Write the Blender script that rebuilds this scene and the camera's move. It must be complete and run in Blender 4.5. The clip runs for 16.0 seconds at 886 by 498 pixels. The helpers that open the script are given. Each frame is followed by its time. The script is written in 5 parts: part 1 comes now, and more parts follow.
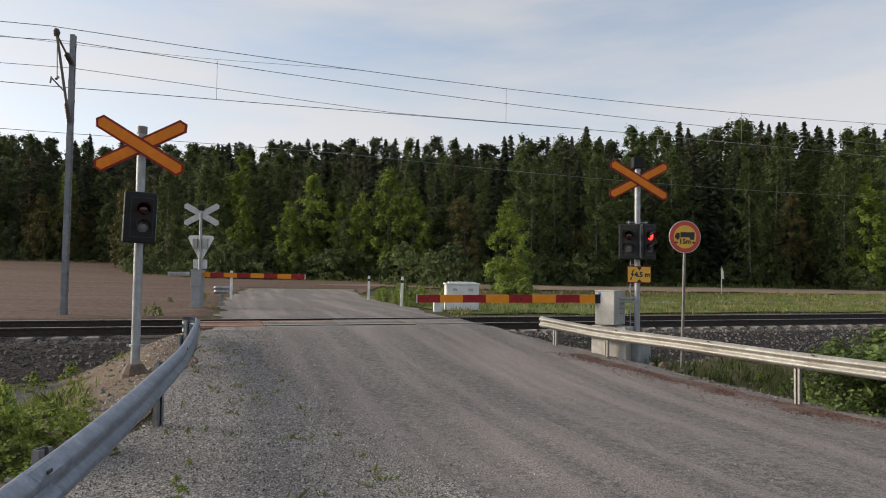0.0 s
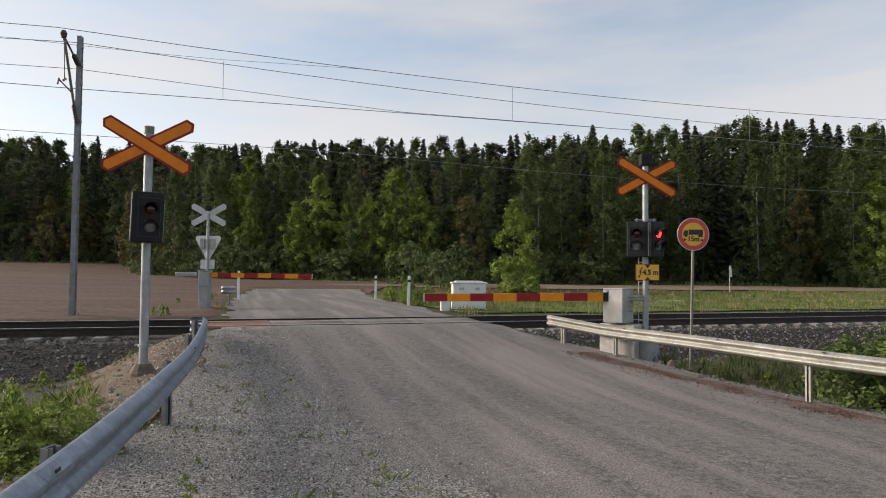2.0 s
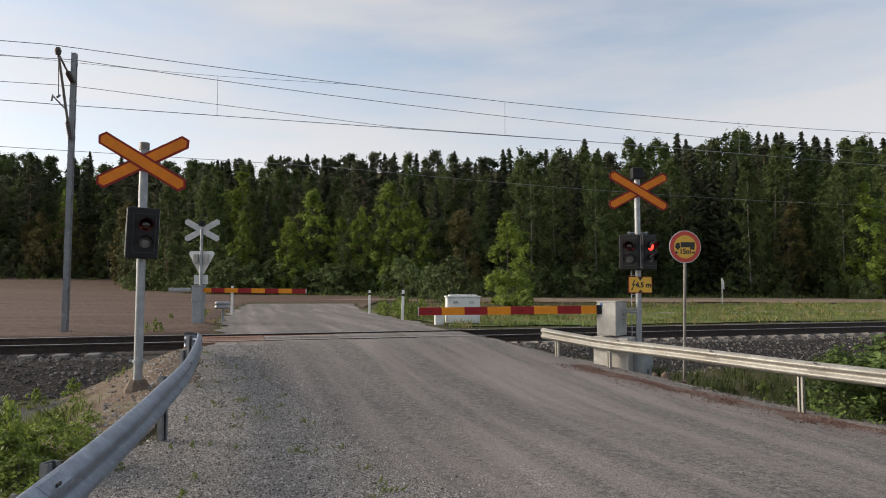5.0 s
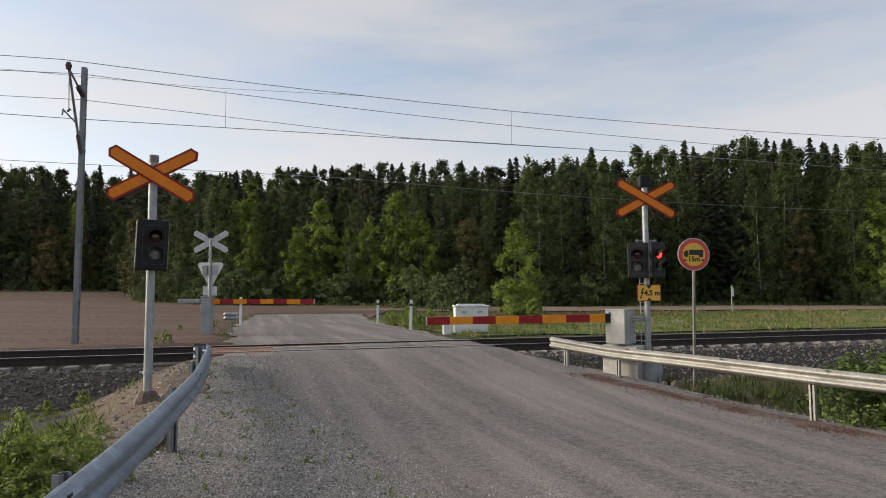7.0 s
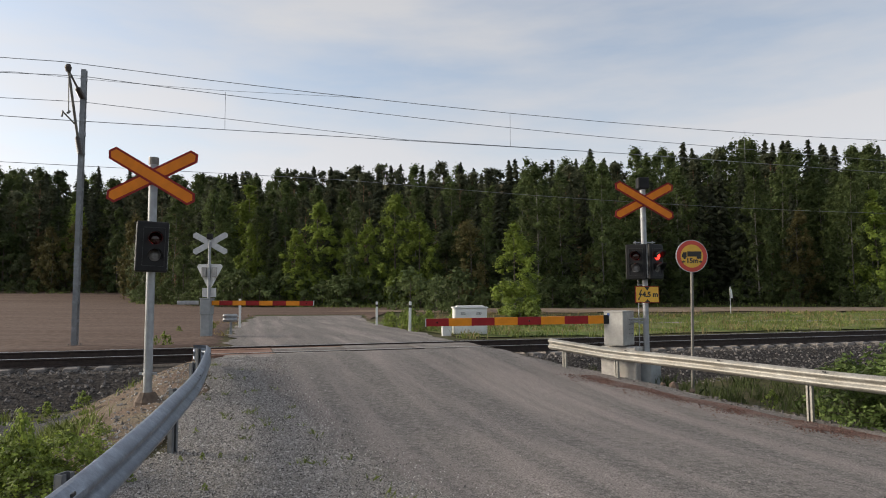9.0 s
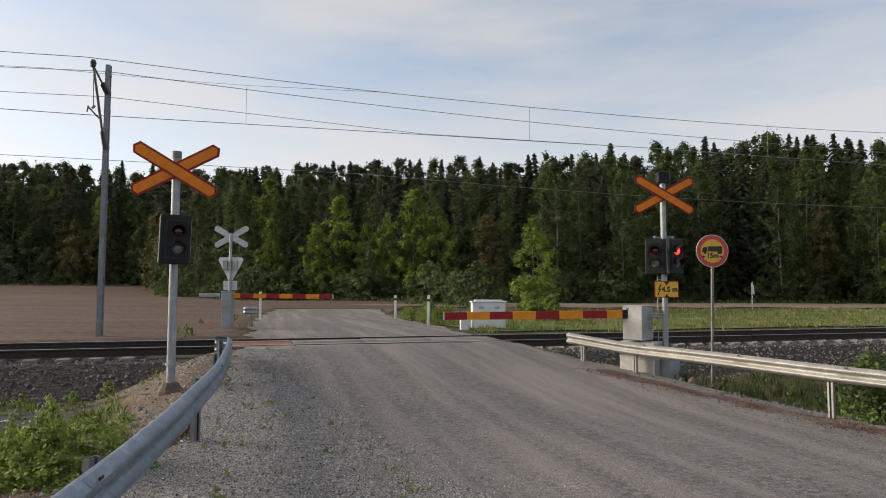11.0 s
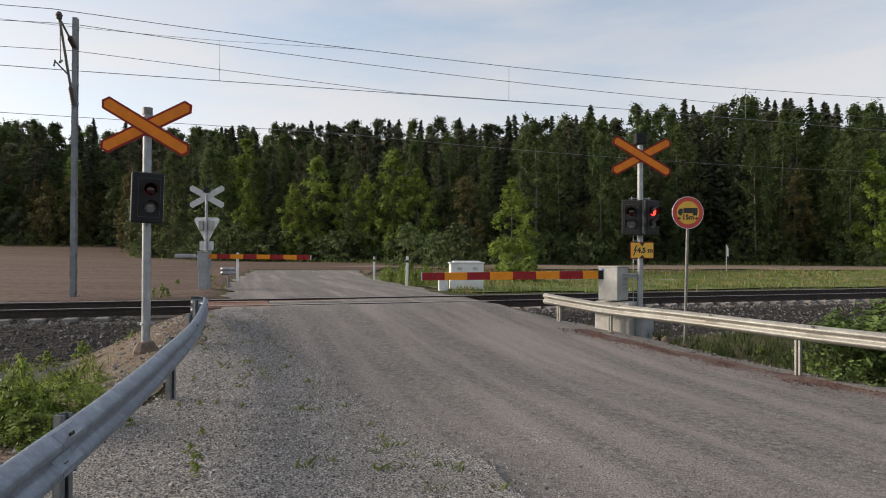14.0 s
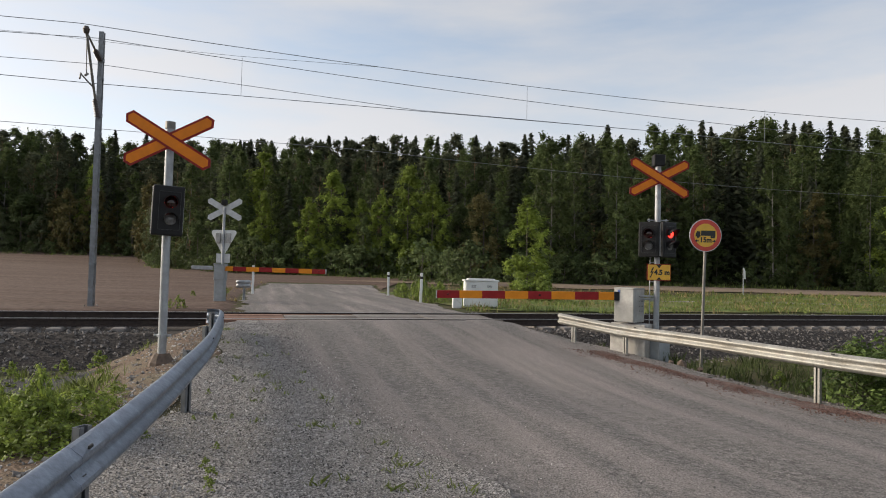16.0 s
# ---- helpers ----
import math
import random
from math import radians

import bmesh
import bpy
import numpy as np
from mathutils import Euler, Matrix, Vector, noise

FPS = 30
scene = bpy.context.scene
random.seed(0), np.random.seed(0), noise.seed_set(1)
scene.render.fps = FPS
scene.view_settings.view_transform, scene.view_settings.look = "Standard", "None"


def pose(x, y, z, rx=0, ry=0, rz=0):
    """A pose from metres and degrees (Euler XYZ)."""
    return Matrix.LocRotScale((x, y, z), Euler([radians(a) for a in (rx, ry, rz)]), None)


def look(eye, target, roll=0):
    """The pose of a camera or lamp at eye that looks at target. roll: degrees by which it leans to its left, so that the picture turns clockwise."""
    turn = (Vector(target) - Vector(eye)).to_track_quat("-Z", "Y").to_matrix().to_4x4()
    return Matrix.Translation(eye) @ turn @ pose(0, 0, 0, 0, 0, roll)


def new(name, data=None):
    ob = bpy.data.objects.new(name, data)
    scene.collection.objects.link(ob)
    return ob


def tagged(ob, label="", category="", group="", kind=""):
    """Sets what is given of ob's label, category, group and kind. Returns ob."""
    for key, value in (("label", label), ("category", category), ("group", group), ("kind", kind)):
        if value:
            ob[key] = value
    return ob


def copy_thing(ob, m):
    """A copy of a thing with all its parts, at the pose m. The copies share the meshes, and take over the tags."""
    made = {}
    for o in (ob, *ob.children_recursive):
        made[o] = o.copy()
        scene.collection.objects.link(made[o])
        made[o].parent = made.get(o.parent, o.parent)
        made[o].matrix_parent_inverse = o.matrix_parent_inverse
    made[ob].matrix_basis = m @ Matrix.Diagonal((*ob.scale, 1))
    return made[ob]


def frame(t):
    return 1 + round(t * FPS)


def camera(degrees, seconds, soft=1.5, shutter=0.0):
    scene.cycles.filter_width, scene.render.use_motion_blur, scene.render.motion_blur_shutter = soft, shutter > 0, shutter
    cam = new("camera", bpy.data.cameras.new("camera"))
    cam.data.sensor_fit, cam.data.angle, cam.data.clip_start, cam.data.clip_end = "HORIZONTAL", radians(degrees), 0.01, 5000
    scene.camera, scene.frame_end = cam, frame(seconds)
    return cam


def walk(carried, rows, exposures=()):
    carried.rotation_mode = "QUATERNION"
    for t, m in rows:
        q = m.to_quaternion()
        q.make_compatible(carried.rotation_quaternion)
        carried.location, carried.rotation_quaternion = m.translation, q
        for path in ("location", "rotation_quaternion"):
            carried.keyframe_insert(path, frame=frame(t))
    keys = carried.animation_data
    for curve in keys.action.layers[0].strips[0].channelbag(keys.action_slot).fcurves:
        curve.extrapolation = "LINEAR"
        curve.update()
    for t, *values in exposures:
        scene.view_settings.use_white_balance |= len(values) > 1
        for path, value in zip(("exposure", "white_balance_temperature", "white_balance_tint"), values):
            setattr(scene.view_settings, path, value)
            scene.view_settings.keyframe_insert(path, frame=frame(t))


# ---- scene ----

# camera: hand-held beside the road, almost still
cam = camera(67.0, 16.0, soft=1.0)
EYES = [
    (0, 0.000, 0.000, 1.620, 2.13, -0.80, 0.00),
    (0.5, -0.012, 0.016, 1.602, 1.23, -1.00, 0.19),
    (1, -0.007, 0.027, 1.598, 1.51, -0.57, 0.42),
    (1.5, -0.012, 0.038, 1.598, 1.77, -0.68, 0.59),
    (2, -0.012, 0.032, 1.603, 2.09, -0.53, 0.56),
    (2.5, -0.020, 0.009, 1.598, 2.55, -0.46, 0.39),
    (3, -0.025, -0.012, 1.590, 2.47, -0.13, 0.70),
    (3.5, -0.024, -0.019, 1.587, 2.38, -0.02, 0.06),
    (4, -0.027, -0.020, 1.590, 2.49, -0.07, -0.12),
    (6.5, -0.022, -0.041, 1.609, 4.29, -0.13, 0.45),
    (7, -0.025, -0.039, 1.600, 4.10, 0.24, 0.69),
    (7.5, -0.026, -0.038, 1.605, 4.10, 0.38, 0.54),
    (8, -0.025, -0.043, 1.606, 4.31, 0.30, 0.52),
    (10.5, -0.023, -0.124, 1.582, 3.97, -0.06, 1.38),
    (11, -0.018, -0.121, 1.583, 3.77, -0.08, 2.19),
    (11.5, -0.026, -0.116, 1.580, 3.41, -0.43, 2.62),
    (12, -0.045, -0.116, 1.582, 3.63, -0.88, 4.02),
    (12.5, -0.053, -0.111, 1.575, 2.80, -0.52, 4.97),
    (13, -0.024, -0.117, 1.572, 2.39, 0.02, 4.29),
    (13.5, -0.001, -0.118, 1.570, 1.91, -0.09, 3.66),
    (14, 0.015, -0.105, 1.556, 0.52, -0.20, 0.43),
    (14.5, 0.015, -0.103, 1.572, 0.93, -0.23, 1.10),
    (15, -0.006, -0.091, 1.570, 1.43, -1.40, 0.82),
    (15.5, -0.006, -0.106, 1.580, 1.72, -1.07, 1.42),
    (16, -0.017, -0.110, 1.581, 1.90, -1.42, 1.60),
]
STOPS = [(0, 0.64), (0.5, 0.66), (4, 0.69), (6.5, 0.63), (8, 0.63), (11.5, 0.63), (12.5, 0.66), (14.5, 0.69), (16, 0.69)]
walk(cam, [(t, pose(x, y, z, 90 + p, r, w)) for t, x, y, z, p, r, w in EYES], STOPS)

# ---- world and sun: evening, thin cloud ----
SUN_AZ, SUN_EL = 80.0, 21.0      # degrees to the left of straight ahead, above the horizon
world = bpy.data.worlds.new("evening_sky")
scene.world = world
world.use_nodes = True
wn, wl = world.node_tree.nodes, world.node_tree.links
sky = wn.new("ShaderNodeTexSky")
sky.sky_type, sky.sun_disc = "NISHITA", False
sky.sun_elevation, sky.sun_rotation = radians(SUN_EL), radians(-SUN_AZ)
sky.air_density, sky.dust_density, sky.ozone_density = 1.0, 1.2, 1.0
wtc = wn.new("ShaderNodeTexCoord")
wmap = wn.new("ShaderNodeMapping")
wmap.inputs["Scale"].default_value = (1.0, 1.0, 4.5)
wl.new(wtc.outputs["Generated"], wmap.inputs["Vector"])
wno = wn.new("ShaderNodeTexNoise")
wno.inputs["Scale"].default_value, wno.inputs["Detail"].default_value, wno.inputs["Roughness"].default_value = 1.6, 6.0, 0.55
wl.new(wmap.outputs["Vector"], wno.inputs["Vector"])
wra = wn.new("ShaderNodeMapRange")
wra.inputs["From Min"].default_value, wra.inputs["From Max"].default_value = 0.4, 0.62
wra.inputs["To Min"].default_value, wra.inputs["To Max"].default_value = 0.42, 1.0
wl.new(wno.outputs["Fac"], wra.inputs["Value"])
wbw = wn.new("ShaderNodeRGBToBW")
wl.new(sky.outputs["Color"], wbw.inputs["Color"])
wcl = wn.new("ShaderNodeMix")
wcl.data_type = "RGBA"
wcl.blend_type = "MULTIPLY"
wcl.inputs["Factor"].default_value = 1.0
wcl.inputs["A"].default_value = (1.16, 1.16, 1.19, 1)
wl.new(wbw.outputs["Val"], wcl.inputs["B"])
wev = wn.new("ShaderNodeMix")
wev.data_type = "RGBA"
wev.inputs["Factor"].default_value = 0.6
wev.inputs["B"].default_value = (3.95, 4.03, 4.27, 1)
wl.new(wcl.outputs["Result"], wev.inputs["A"])
wmx = wn.new("ShaderNodeMix")
wmx.data_type = "RGBA"
wl.new(wra.outputs["Result"], wmx.inputs["Factor"])
wl.new(sky.outputs["Color"], wmx.inputs["A"])
wl.new(wev.outputs["Result"], wmx.inputs["B"])
wl.new(wmx.outputs["Result"], wn["Background"].inputs["Color"])
wn["Background"].inputs["Strength"].default_value = 0.12
sun_data = bpy.data.lights.new("sun", "SUN")
sun_data.energy, sun_data.angle, sun_data.color = 3.0, radians(20.0), (1.0, 0.87, 0.7)
sun = new("sun", sun_data)
sa, se = radians(SUN_AZ), radians(SUN_EL)
sun_dir = Vector((-math.sin(sa) * math.cos(se), math.cos(sa) * math.cos(se), math.sin(se)))
sun.matrix_world = look(sun_dir * 50, (0, 0, 0))

# ---- materials ----


def material(name, colour, rough=0.6, metal=0.0, var=0.15, scale=8.0, bump=0.0, bscale=60.0, tint=None, tscale=1.5, island=0.0, objrand=0.0,
             stretch=(1, 1, 1), turn=0.0, translucent=0.0, spec=0.5, grain=0.0, gscale=120.0):
    """A surface with variation at two scales, grain in relief, and a random shade per piece."""
    m = bpy.data.materials.new(name)
    m.use_nodes = True
    n, l = m.node_tree.nodes, m.node_tree.links
    b = n["Principled BSDF"]
    b.inputs["Roughness"].default_value, b.inputs["Metallic"].default_value = rough, metal
    b.inputs["Specular IOR Level"].default_value = spec
    tc = n.new("ShaderNodeTexCoord")
    mp = n.new("ShaderNodeMapping")
    mp.vector_type = "TEXTURE"
    mp.inputs["Scale"].default_value = tuple(1 / k for k in stretch)
    mp.inputs["Rotation"].default_value = (0, 0, radians(turn))
    l.new(tc.outputs["Object"], mp.inputs["Vector"])

    def noise_node(s, detail, vec):
        t = n.new("ShaderNodeTexNoise")
        t.inputs["Scale"].default_value, t.inputs["Detail"].default_value = s, detail
        l.new(vec, t.inputs["Vector"])
        return t.outputs["Fac"]

    def mix(fac, a, c, mode="MIX"):
        x = n.new("ShaderNodeMix")
        x.data_type, x.blend_type = "RGBA", mode
        for sock, v in (("Factor", fac), ("A", a), ("B", c)):
            if isinstance(v, (tuple, float, int)):
                x.inputs[sock].default_value = v if isinstance(v, (float, int)) else (*v[:3], 1)
            else:
                l.new(v, x.inputs[sock])
        return x.outputs["Result"]

    def ramp(v, lo, hi, a=0.0, c=1.0):
        r = n.new("ShaderNodeMapRange")
        for k, val in (("From Min", lo), ("From Max", hi), ("To Min", a), ("To Max", c)):
            r.inputs[k].default_value = val
        l.new(v, r.inputs["Value"])
        return r.outputs["Result"]

    dark = tuple(c * (1 - 1.6 * var) for c in colour)
    lite = tuple(min(1, c * (1 + 1.6 * var)) for c in colour)
    col = mix(ramp(noise_node(scale, 4, tc.outputs["Object"]), 0.3, 0.7), dark, lite)
    if tint:
        col = mix(ramp(noise_node(tscale, 3, mp.outputs["Vector"]), 0.42, 0.68), col, tint)
    if grain:
        g = ramp(noise_node(gscale, 2, tc.outputs["Object"]), 0.3, 0.7, 1 - grain, 1 + grain)
        gm = n.new("ShaderNodeHueSaturation")
        l.new(col, gm.inputs["Color"])
        l.new(g, gm.inputs["Value"])
        col = gm.outputs["Color"]
    for a, kind, sock in ((island, "ShaderNodeNewGeometry", "Random Per Island"), (objrand, "ShaderNodeObjectInfo", "Random")):
        if not a:
            continue
        v = ramp(n.new(kind).outputs[sock], 0, 1, 1 - a, 1 + a)
        hsv = n.new("ShaderNodeHueSaturation")
        l.new(col, hsv.inputs["Color"])
        l.new(v, hsv.inputs["Value"])
        col = hsv.outputs["Color"]
    l.new(col, b.inputs["Base Color"])
    if bump:
        bn = n.new("ShaderNodeBump")
        bn.inputs["Strength"].default_value, bn.inputs["Distance"].default_value = bump, 0.02
        l.new(noise_node(bscale, 6, tc.outputs["Object"]), bn.inputs["Height"])
        l.new(bn.outputs["Normal"], b.inputs["Normal"])
    if translucent:
        tr = n.new("ShaderNodeBsdfTranslucent")
        l.new(col, tr.inputs["Color"])
        ms = n.new("ShaderNodeMixShader")
        ms.inputs["Fac"].default_value = translucent
        l.new(b.outputs["BSDF"], ms.inputs[1])
        l.new(tr.outputs["BSDF"], ms.inputs[2])
        l.new(ms.outputs["Shader"], n["Material Output"].inputs["Surface"])
    return m


def glow(name, colour, strength, rim=None, radius=0.1):
    m = bpy.data.materials.new(name)
    m.use_nodes = True
    b = m.node_tree.nodes["Principled BSDF"]
    b.inputs["Base Color"].default_value = (*colour, 1)
    b.inputs["Emission Color"].default_value = (*colour, 1)
    b.inputs["Emission Strength"].default_value = strength
    if rim:
        n, l = m.node_tree.nodes, m.node_tree.links
        tc = n.new("ShaderNodeTexCoord")
        ln = n.new("ShaderNodeVectorMath")
        ln.operation = "LENGTH"
        l.new(tc.outputs["Object"], ln.inputs[0])
        r = n.new("ShaderNodeMapRange")
        for k, v in (("From Min", radius * 0.25), ("From Max", radius), ("To Min", strength), ("To Max", rim)):
            r.inputs[k].default_value = v
        l.new(ln.outputs["Value"], r.inputs["Value"])
        l.new(r.outputs["Result"], b.inputs["Emission Strength"])
    return m


GRAVEL_ROAD = material("gravel_road", (0.157, 0.147, 0.141), 0.95, 0, 0.2, 14, 1.0, 60, (0.243, 0.217, 0.206), 1.1, stretch=(2.0, 0.14, 1), turn=17.7, spec=0.15, grain=0.5, gscale=60)
GRAVEL_LOOSE = material("loose_gravel", (0.225, 0.213, 0.204), 0.95, 0, 0.3, 30, 1.0, 70, (0.18, 0.17, 0.158), 1.2, spec=0.1, grain=0.95, gscale=75)
GRAVEL_STONE = material("gravel_stone", (0.29, 0.277, 0.268), 0.95, 0, 0.15, 30, island=0.8, spec=0.1)
ROAD_STONE = material("dusty_road_stone", (0.19, 0.176, 0.167), 0.95, 0, 0.15, 30, island=0.5, spec=0.1)
PATH_GREY = material("grey_path", (0.066, 0.066, 0.068), 0.95, 0, 0.25, 20, 0.9, 50, (0.08, 0.077, 0.066), 1.0, spec=0.1, grain=0.5, gscale=40)
BALLAST = material("ballast_stone", (0.135, 0.124, 0.116), 0.9, 0, 0.2, 25, island=0.6, spec=0.25)
BALLAST_BED = material("ballast_bed", (0.06, 0.053, 0.048), 0.95, 0, 0.35, 18, 0.9, 30, grain=0.5, gscale=22, spec=0.1)
EARTH = material("grassy_earth", (0.05, 0.055, 0.022), 0.95, 0, 0.3, 6, 0.6, 20, (0.085, 0.07, 0.04), 0.35, spec=0.1, grain=0.3, gscale=15)
MEADOW = material("meadow", (0.088, 0.12, 0.034), 0.95, 0, 0.3, 5, 0.6, 20, (0.165, 0.15, 0.068), 0.45, spec=0.1, grain=0.3, gscale=9)
FIELD = material("tilled_soil", (0.096, 0.066, 0.053), 0.95, 0, 0.13, 3, 0.8, 9, (0.12, 0.086, 0.07), 0.5, stretch=(0.08, 1.6, 1), turn=-6, spec=0.1, grain=0.3, gscale=5)
DIRT = material("dirt_lane", (0.205, 0.155, 0.12), 0.95, 0, 0.18, 4, 0.5, 12, (0.16, 0.13, 0.09), 0.6, spec=0.1)
RED_GRIT = material("red_grit", (0.12, 0.07, 0.058), 0.95, 0, 0.3, 30, 0.8, 60, (0.16, 0.12, 0.108), 2.2, spec=0.2, grain=0.5, gscale=70)
BERM = material("sandy_berm", (0.128, 0.094, 0.072), 0.95, 0, 0.25, 20, 0.9, 40, (0.15, 0.125, 0.09), 1.8, spec=0.1, grain=0.5, gscale=40)
GALV = material("galvanised_steel", (0.225, 0.26, 0.315), 0.4, 0.5, 0.14, 14, 0.1, 90, (0.165, 0.19, 0.235), 4, grain=0.12, gscale=45)
GALV_OLD = material("weathered_galvanised_steel", (0.31, 0.302, 0.278), 0.55, 0.35, 0.14, 12, 0.12, 80, (0.25, 0.235, 0.205), 3, grain=0.16, gscale=40)
GALV_POLE = material("dull_zinc_pole", (0.33, 0.345, 0.36), 0.5, 0.4, 0.14, 10, 0.08, 80, (0.26, 0.27, 0.285), 3)
POLE_STEEL = material("dull_pole_steel", (0.2, 0.21, 0.225), 0.5, 0.4, 0.14, 10, 0.08, 80, (0.15, 0.158, 0.17), 3)
GREY_BOX = material("grey_painted_steel", (0.35, 0.345, 0.33), 0.6, 0.0, 0.12, 7, 0.05, 60, (0.26, 0.255, 0.24), 2.5, grain=0.06, gscale=30)
GREY_BLUE = material("bluish_grey_steel", (0.27, 0.29, 0.3), 0.6, 0.0, 0.08, 7, 0.05, 60, (0.22, 0.235, 0.24), 2.5)
CONCRETE = material("concrete", (0.42, 0.4, 0.37), 0.9, 0, 0.12, 14, 0.35, 50, (0.33, 0.31, 0.28), 3)
CONCRETE_BROWN = material("weathered_concrete", (0.115, 0.084, 0.066), 0.9, 0, 0.25, 14, 0.5, 50, (0.15, 0.11, 0.082), 5)
WHITE = material("white_paint", (0.68, 0.69, 0.68), 0.5, 0, 0.05, 6, tint=(0.56, 0.57, 0.56), tscale=3)
SIGN_BACK = material("bare_aluminium_back", (0.48, 0.49, 0.5), 0.5, 0.5, 0.08, 8)
ORANGE = material("orange_reflective_sheet", (0.7, 0.2, 0.01), 0.5, 0, 0.05, 10, tint=(0.6, 0.17, 0.01), tscale=3, spec=0.25)
RED_EDGE = material("dark_red_sheet", (0.22, 0.014, 0.012), 0.5, 0, 0.06, 10, spec=0.25)
RED_PAINT = material("red_paint", (0.23, 0.011, 0.013), 0.5, 0, 0.1, 8, spec=0.25)
YELLOW = material("yellow_paint", (0.62, 0.22, 0.012), 0.5, 0, 0.06, 8, spec=0.25)
YELLOW_SIGN = material("yellow_sheet", (0.72, 0.41, 0.04), 0.4, 0, 0.05, 8)
BLACK = material("black_plastic", (0.011, 0.011, 0.012), 0.55, 0, 0.2, 8, spec=0.25)
BLACK_WORN = material("worn_black_plastic", (0.035, 0.035, 0.036), 0.5, 0, 0.2, 8, spec=0.3)
INK = material("black_print", (0.02, 0.02, 0.02), 0.6, 0, 0.1, 8)
LENS_RED = material("dark_red_lens", (0.028, 0.005, 0.005), 0.12, 0, 0.1, 30)
LENS_CLEAR = material("clear_lens", (0.16, 0.16, 0.165), 0.15, 0, 0.2, 40)
LIT = glow("lit_red_lens", (1.0, 0.045, 0.03), 2.6, 0.9, 0.085)
LIT_SMALL = glow("lit_boom_lamp", (1.0, 0.16, 0.17), 1.25)
RAIL_SIDE = material("rusty_rail", (0.034, 0.023, 0.019), 0.75, 0.2, 0.25, 12, 0.3, 60)
RAIL_TOP = material("worn_rail_head", (0.42, 0.4, 0.38), 0.3, 0.9, 0.06, 20)
SLEEPER = material("concrete_sleeper", (0.17, 0.155, 0.143), 0.9, 0, 0.15, 12, 0.3, 40, objrand=0.2)
DECK_WOOD = material("crossing_timber", (0.235, 0.215, 0.2), 0.9, 0, 0.2, 20, 0.3, 40, (0.17, 0.15, 0.135), 2, objrand=0.2, spec=0.2)
DECK_RUST = material("rusty_crossing_timber", (0.2, 0.115, 0.085), 0.9, 0, 0.2, 20, 0.3, 40, (0.25, 0.16, 0.125), 2, objrand=0.15, spec=0.2)
POST_DARK = material("dark_zinc_post", (0.2, 0.19, 0.175), 0.55, 0.4, 0.15, 10, 0.08, 80, (0.14, 0.13, 0.12), 3)
POST_ZINC = material("grey_zinc_post", (0.17, 0.18, 0.195), 0.5, 0.5, 0.15, 10, 0.08, 80, (0.12, 0.125, 0.13), 3)
WIRE = material("catenary_wire", (0.2, 0.21, 0.23), 0.5, 0.4, 0.1, 3)
INSUL = material("brown_insulator", (0.05, 0.035, 0.03), 0.35, 0, 0.1, 10)
BARK = material("bark", (0.1, 0.085, 0.07), 0.9, 0, 0.3, 6, 0.5, 20)
BARK_PINE = material("pine_bark", (0.19, 0.115, 0.07), 0.9, 0, 0.3, 5, 0.5, 20)
BARK_BIRCH = material("birch_bark", (0.14, 0.133, 0.12), 0.8, 0, 0.3, 4, tint=(0.12, 0.11, 0.1), tscale=5, stretch=(1, 1, 4))
LEAF_BIRCH = material("birch_leaves", (0.079, 0.104, 0.039), 0.6, 0, 0.2, 1.2, island=0.12, objrand=0.24, translucent=0.42, spec=0.08)
LEAF_BRIGHT = material("young_leaves", (0.175, 0.228, 0.046), 0.6, 0, 0.2, 1.2, island=0.12, objrand=0.24, translucent=0.42, spec=0.08)
LEAF_DEEP = material("alder_leaves", (0.09, 0.118, 0.048), 0.6, 0, 0.2, 1.2, island=0.12, objrand=0.24, translucent=0.42, spec=0.08)
LEAF_THICKET = material("thicket_leaves", (0.105, 0.15, 0.042), 0.55, 0, 0.25, 3, island=0.45, translucent=0.4, spec=0.25)
# grey-green willow leaves, their colour paled further to imitate haze over distant trees
LEAF_WILLOW_HAZE = material("hazed_willow_leaves", (0.15, 0.175, 0.095), 0.6, 0, 0.2, 1.2, island=0.12, objrand=0.24, translucent=0.42, spec=0.08)
LEAF_RUST = material("rusty_leaves", (0.12, 0.108, 0.045), 0.6, 0, 0.2, 1.2, island=0.12, objrand=0.24, translucent=0.42, spec=0.08)
NEEDLE = material("spruce_needles", (0.068, 0.078, 0.049), 0.7, 0, 0.25, 1.0, island=0.12, objrand=0.24, translucent=0.3, spec=0.08)
NEEDLE_PINE = material("pine_needles", (0.08, 0.09, 0.052), 0.7, 0, 0.25, 1.0, island=0.12, objrand=0.24, translucent=0.3, spec=0.08)
LEAF_BUSH = material("bush_leaves", (0.18, 0.235, 0.05), 0.55, 0, 0.25, 3, island=0.4, translucent=0.5, spec=0.3)
GRASS = material("grass_blades", (0.15, 0.185, 0.05), 0.6, 0, 0.2, 2, island=0.4, translucent=0.35, spec=0.25)
GRASS_DARK = material("ditch_grass", (0.06, 0.078, 0.026), 0.6, 0, 0.2, 2, island=0.4, translucent=0.3, spec=0.2)
STRAW = material("dry_grass", (0.26, 0.21, 0.1), 0.7, 0, 0.2, 2, island=0.4, translucent=0.3, spec=0.2)

# ---- mesh helpers ----


def part(name, bm, mat, parent=None, label="", smooth=False):
    """Links a bmesh as one mesh object, under a thing or a part where one is given."""
    me = bpy.data.meshes.new(name)
    if smooth:
        for f in bm.faces:
            f.smooth = True
    bm.to_mesh(me)
    bm.free()
    for m in (mat if isinstance(mat, (list, tuple)) else [mat]):
        me.materials.append(m)
    ob = new(name, me)
    ob.parent = parent
    if label:
        tagged(ob, label)
    return ob


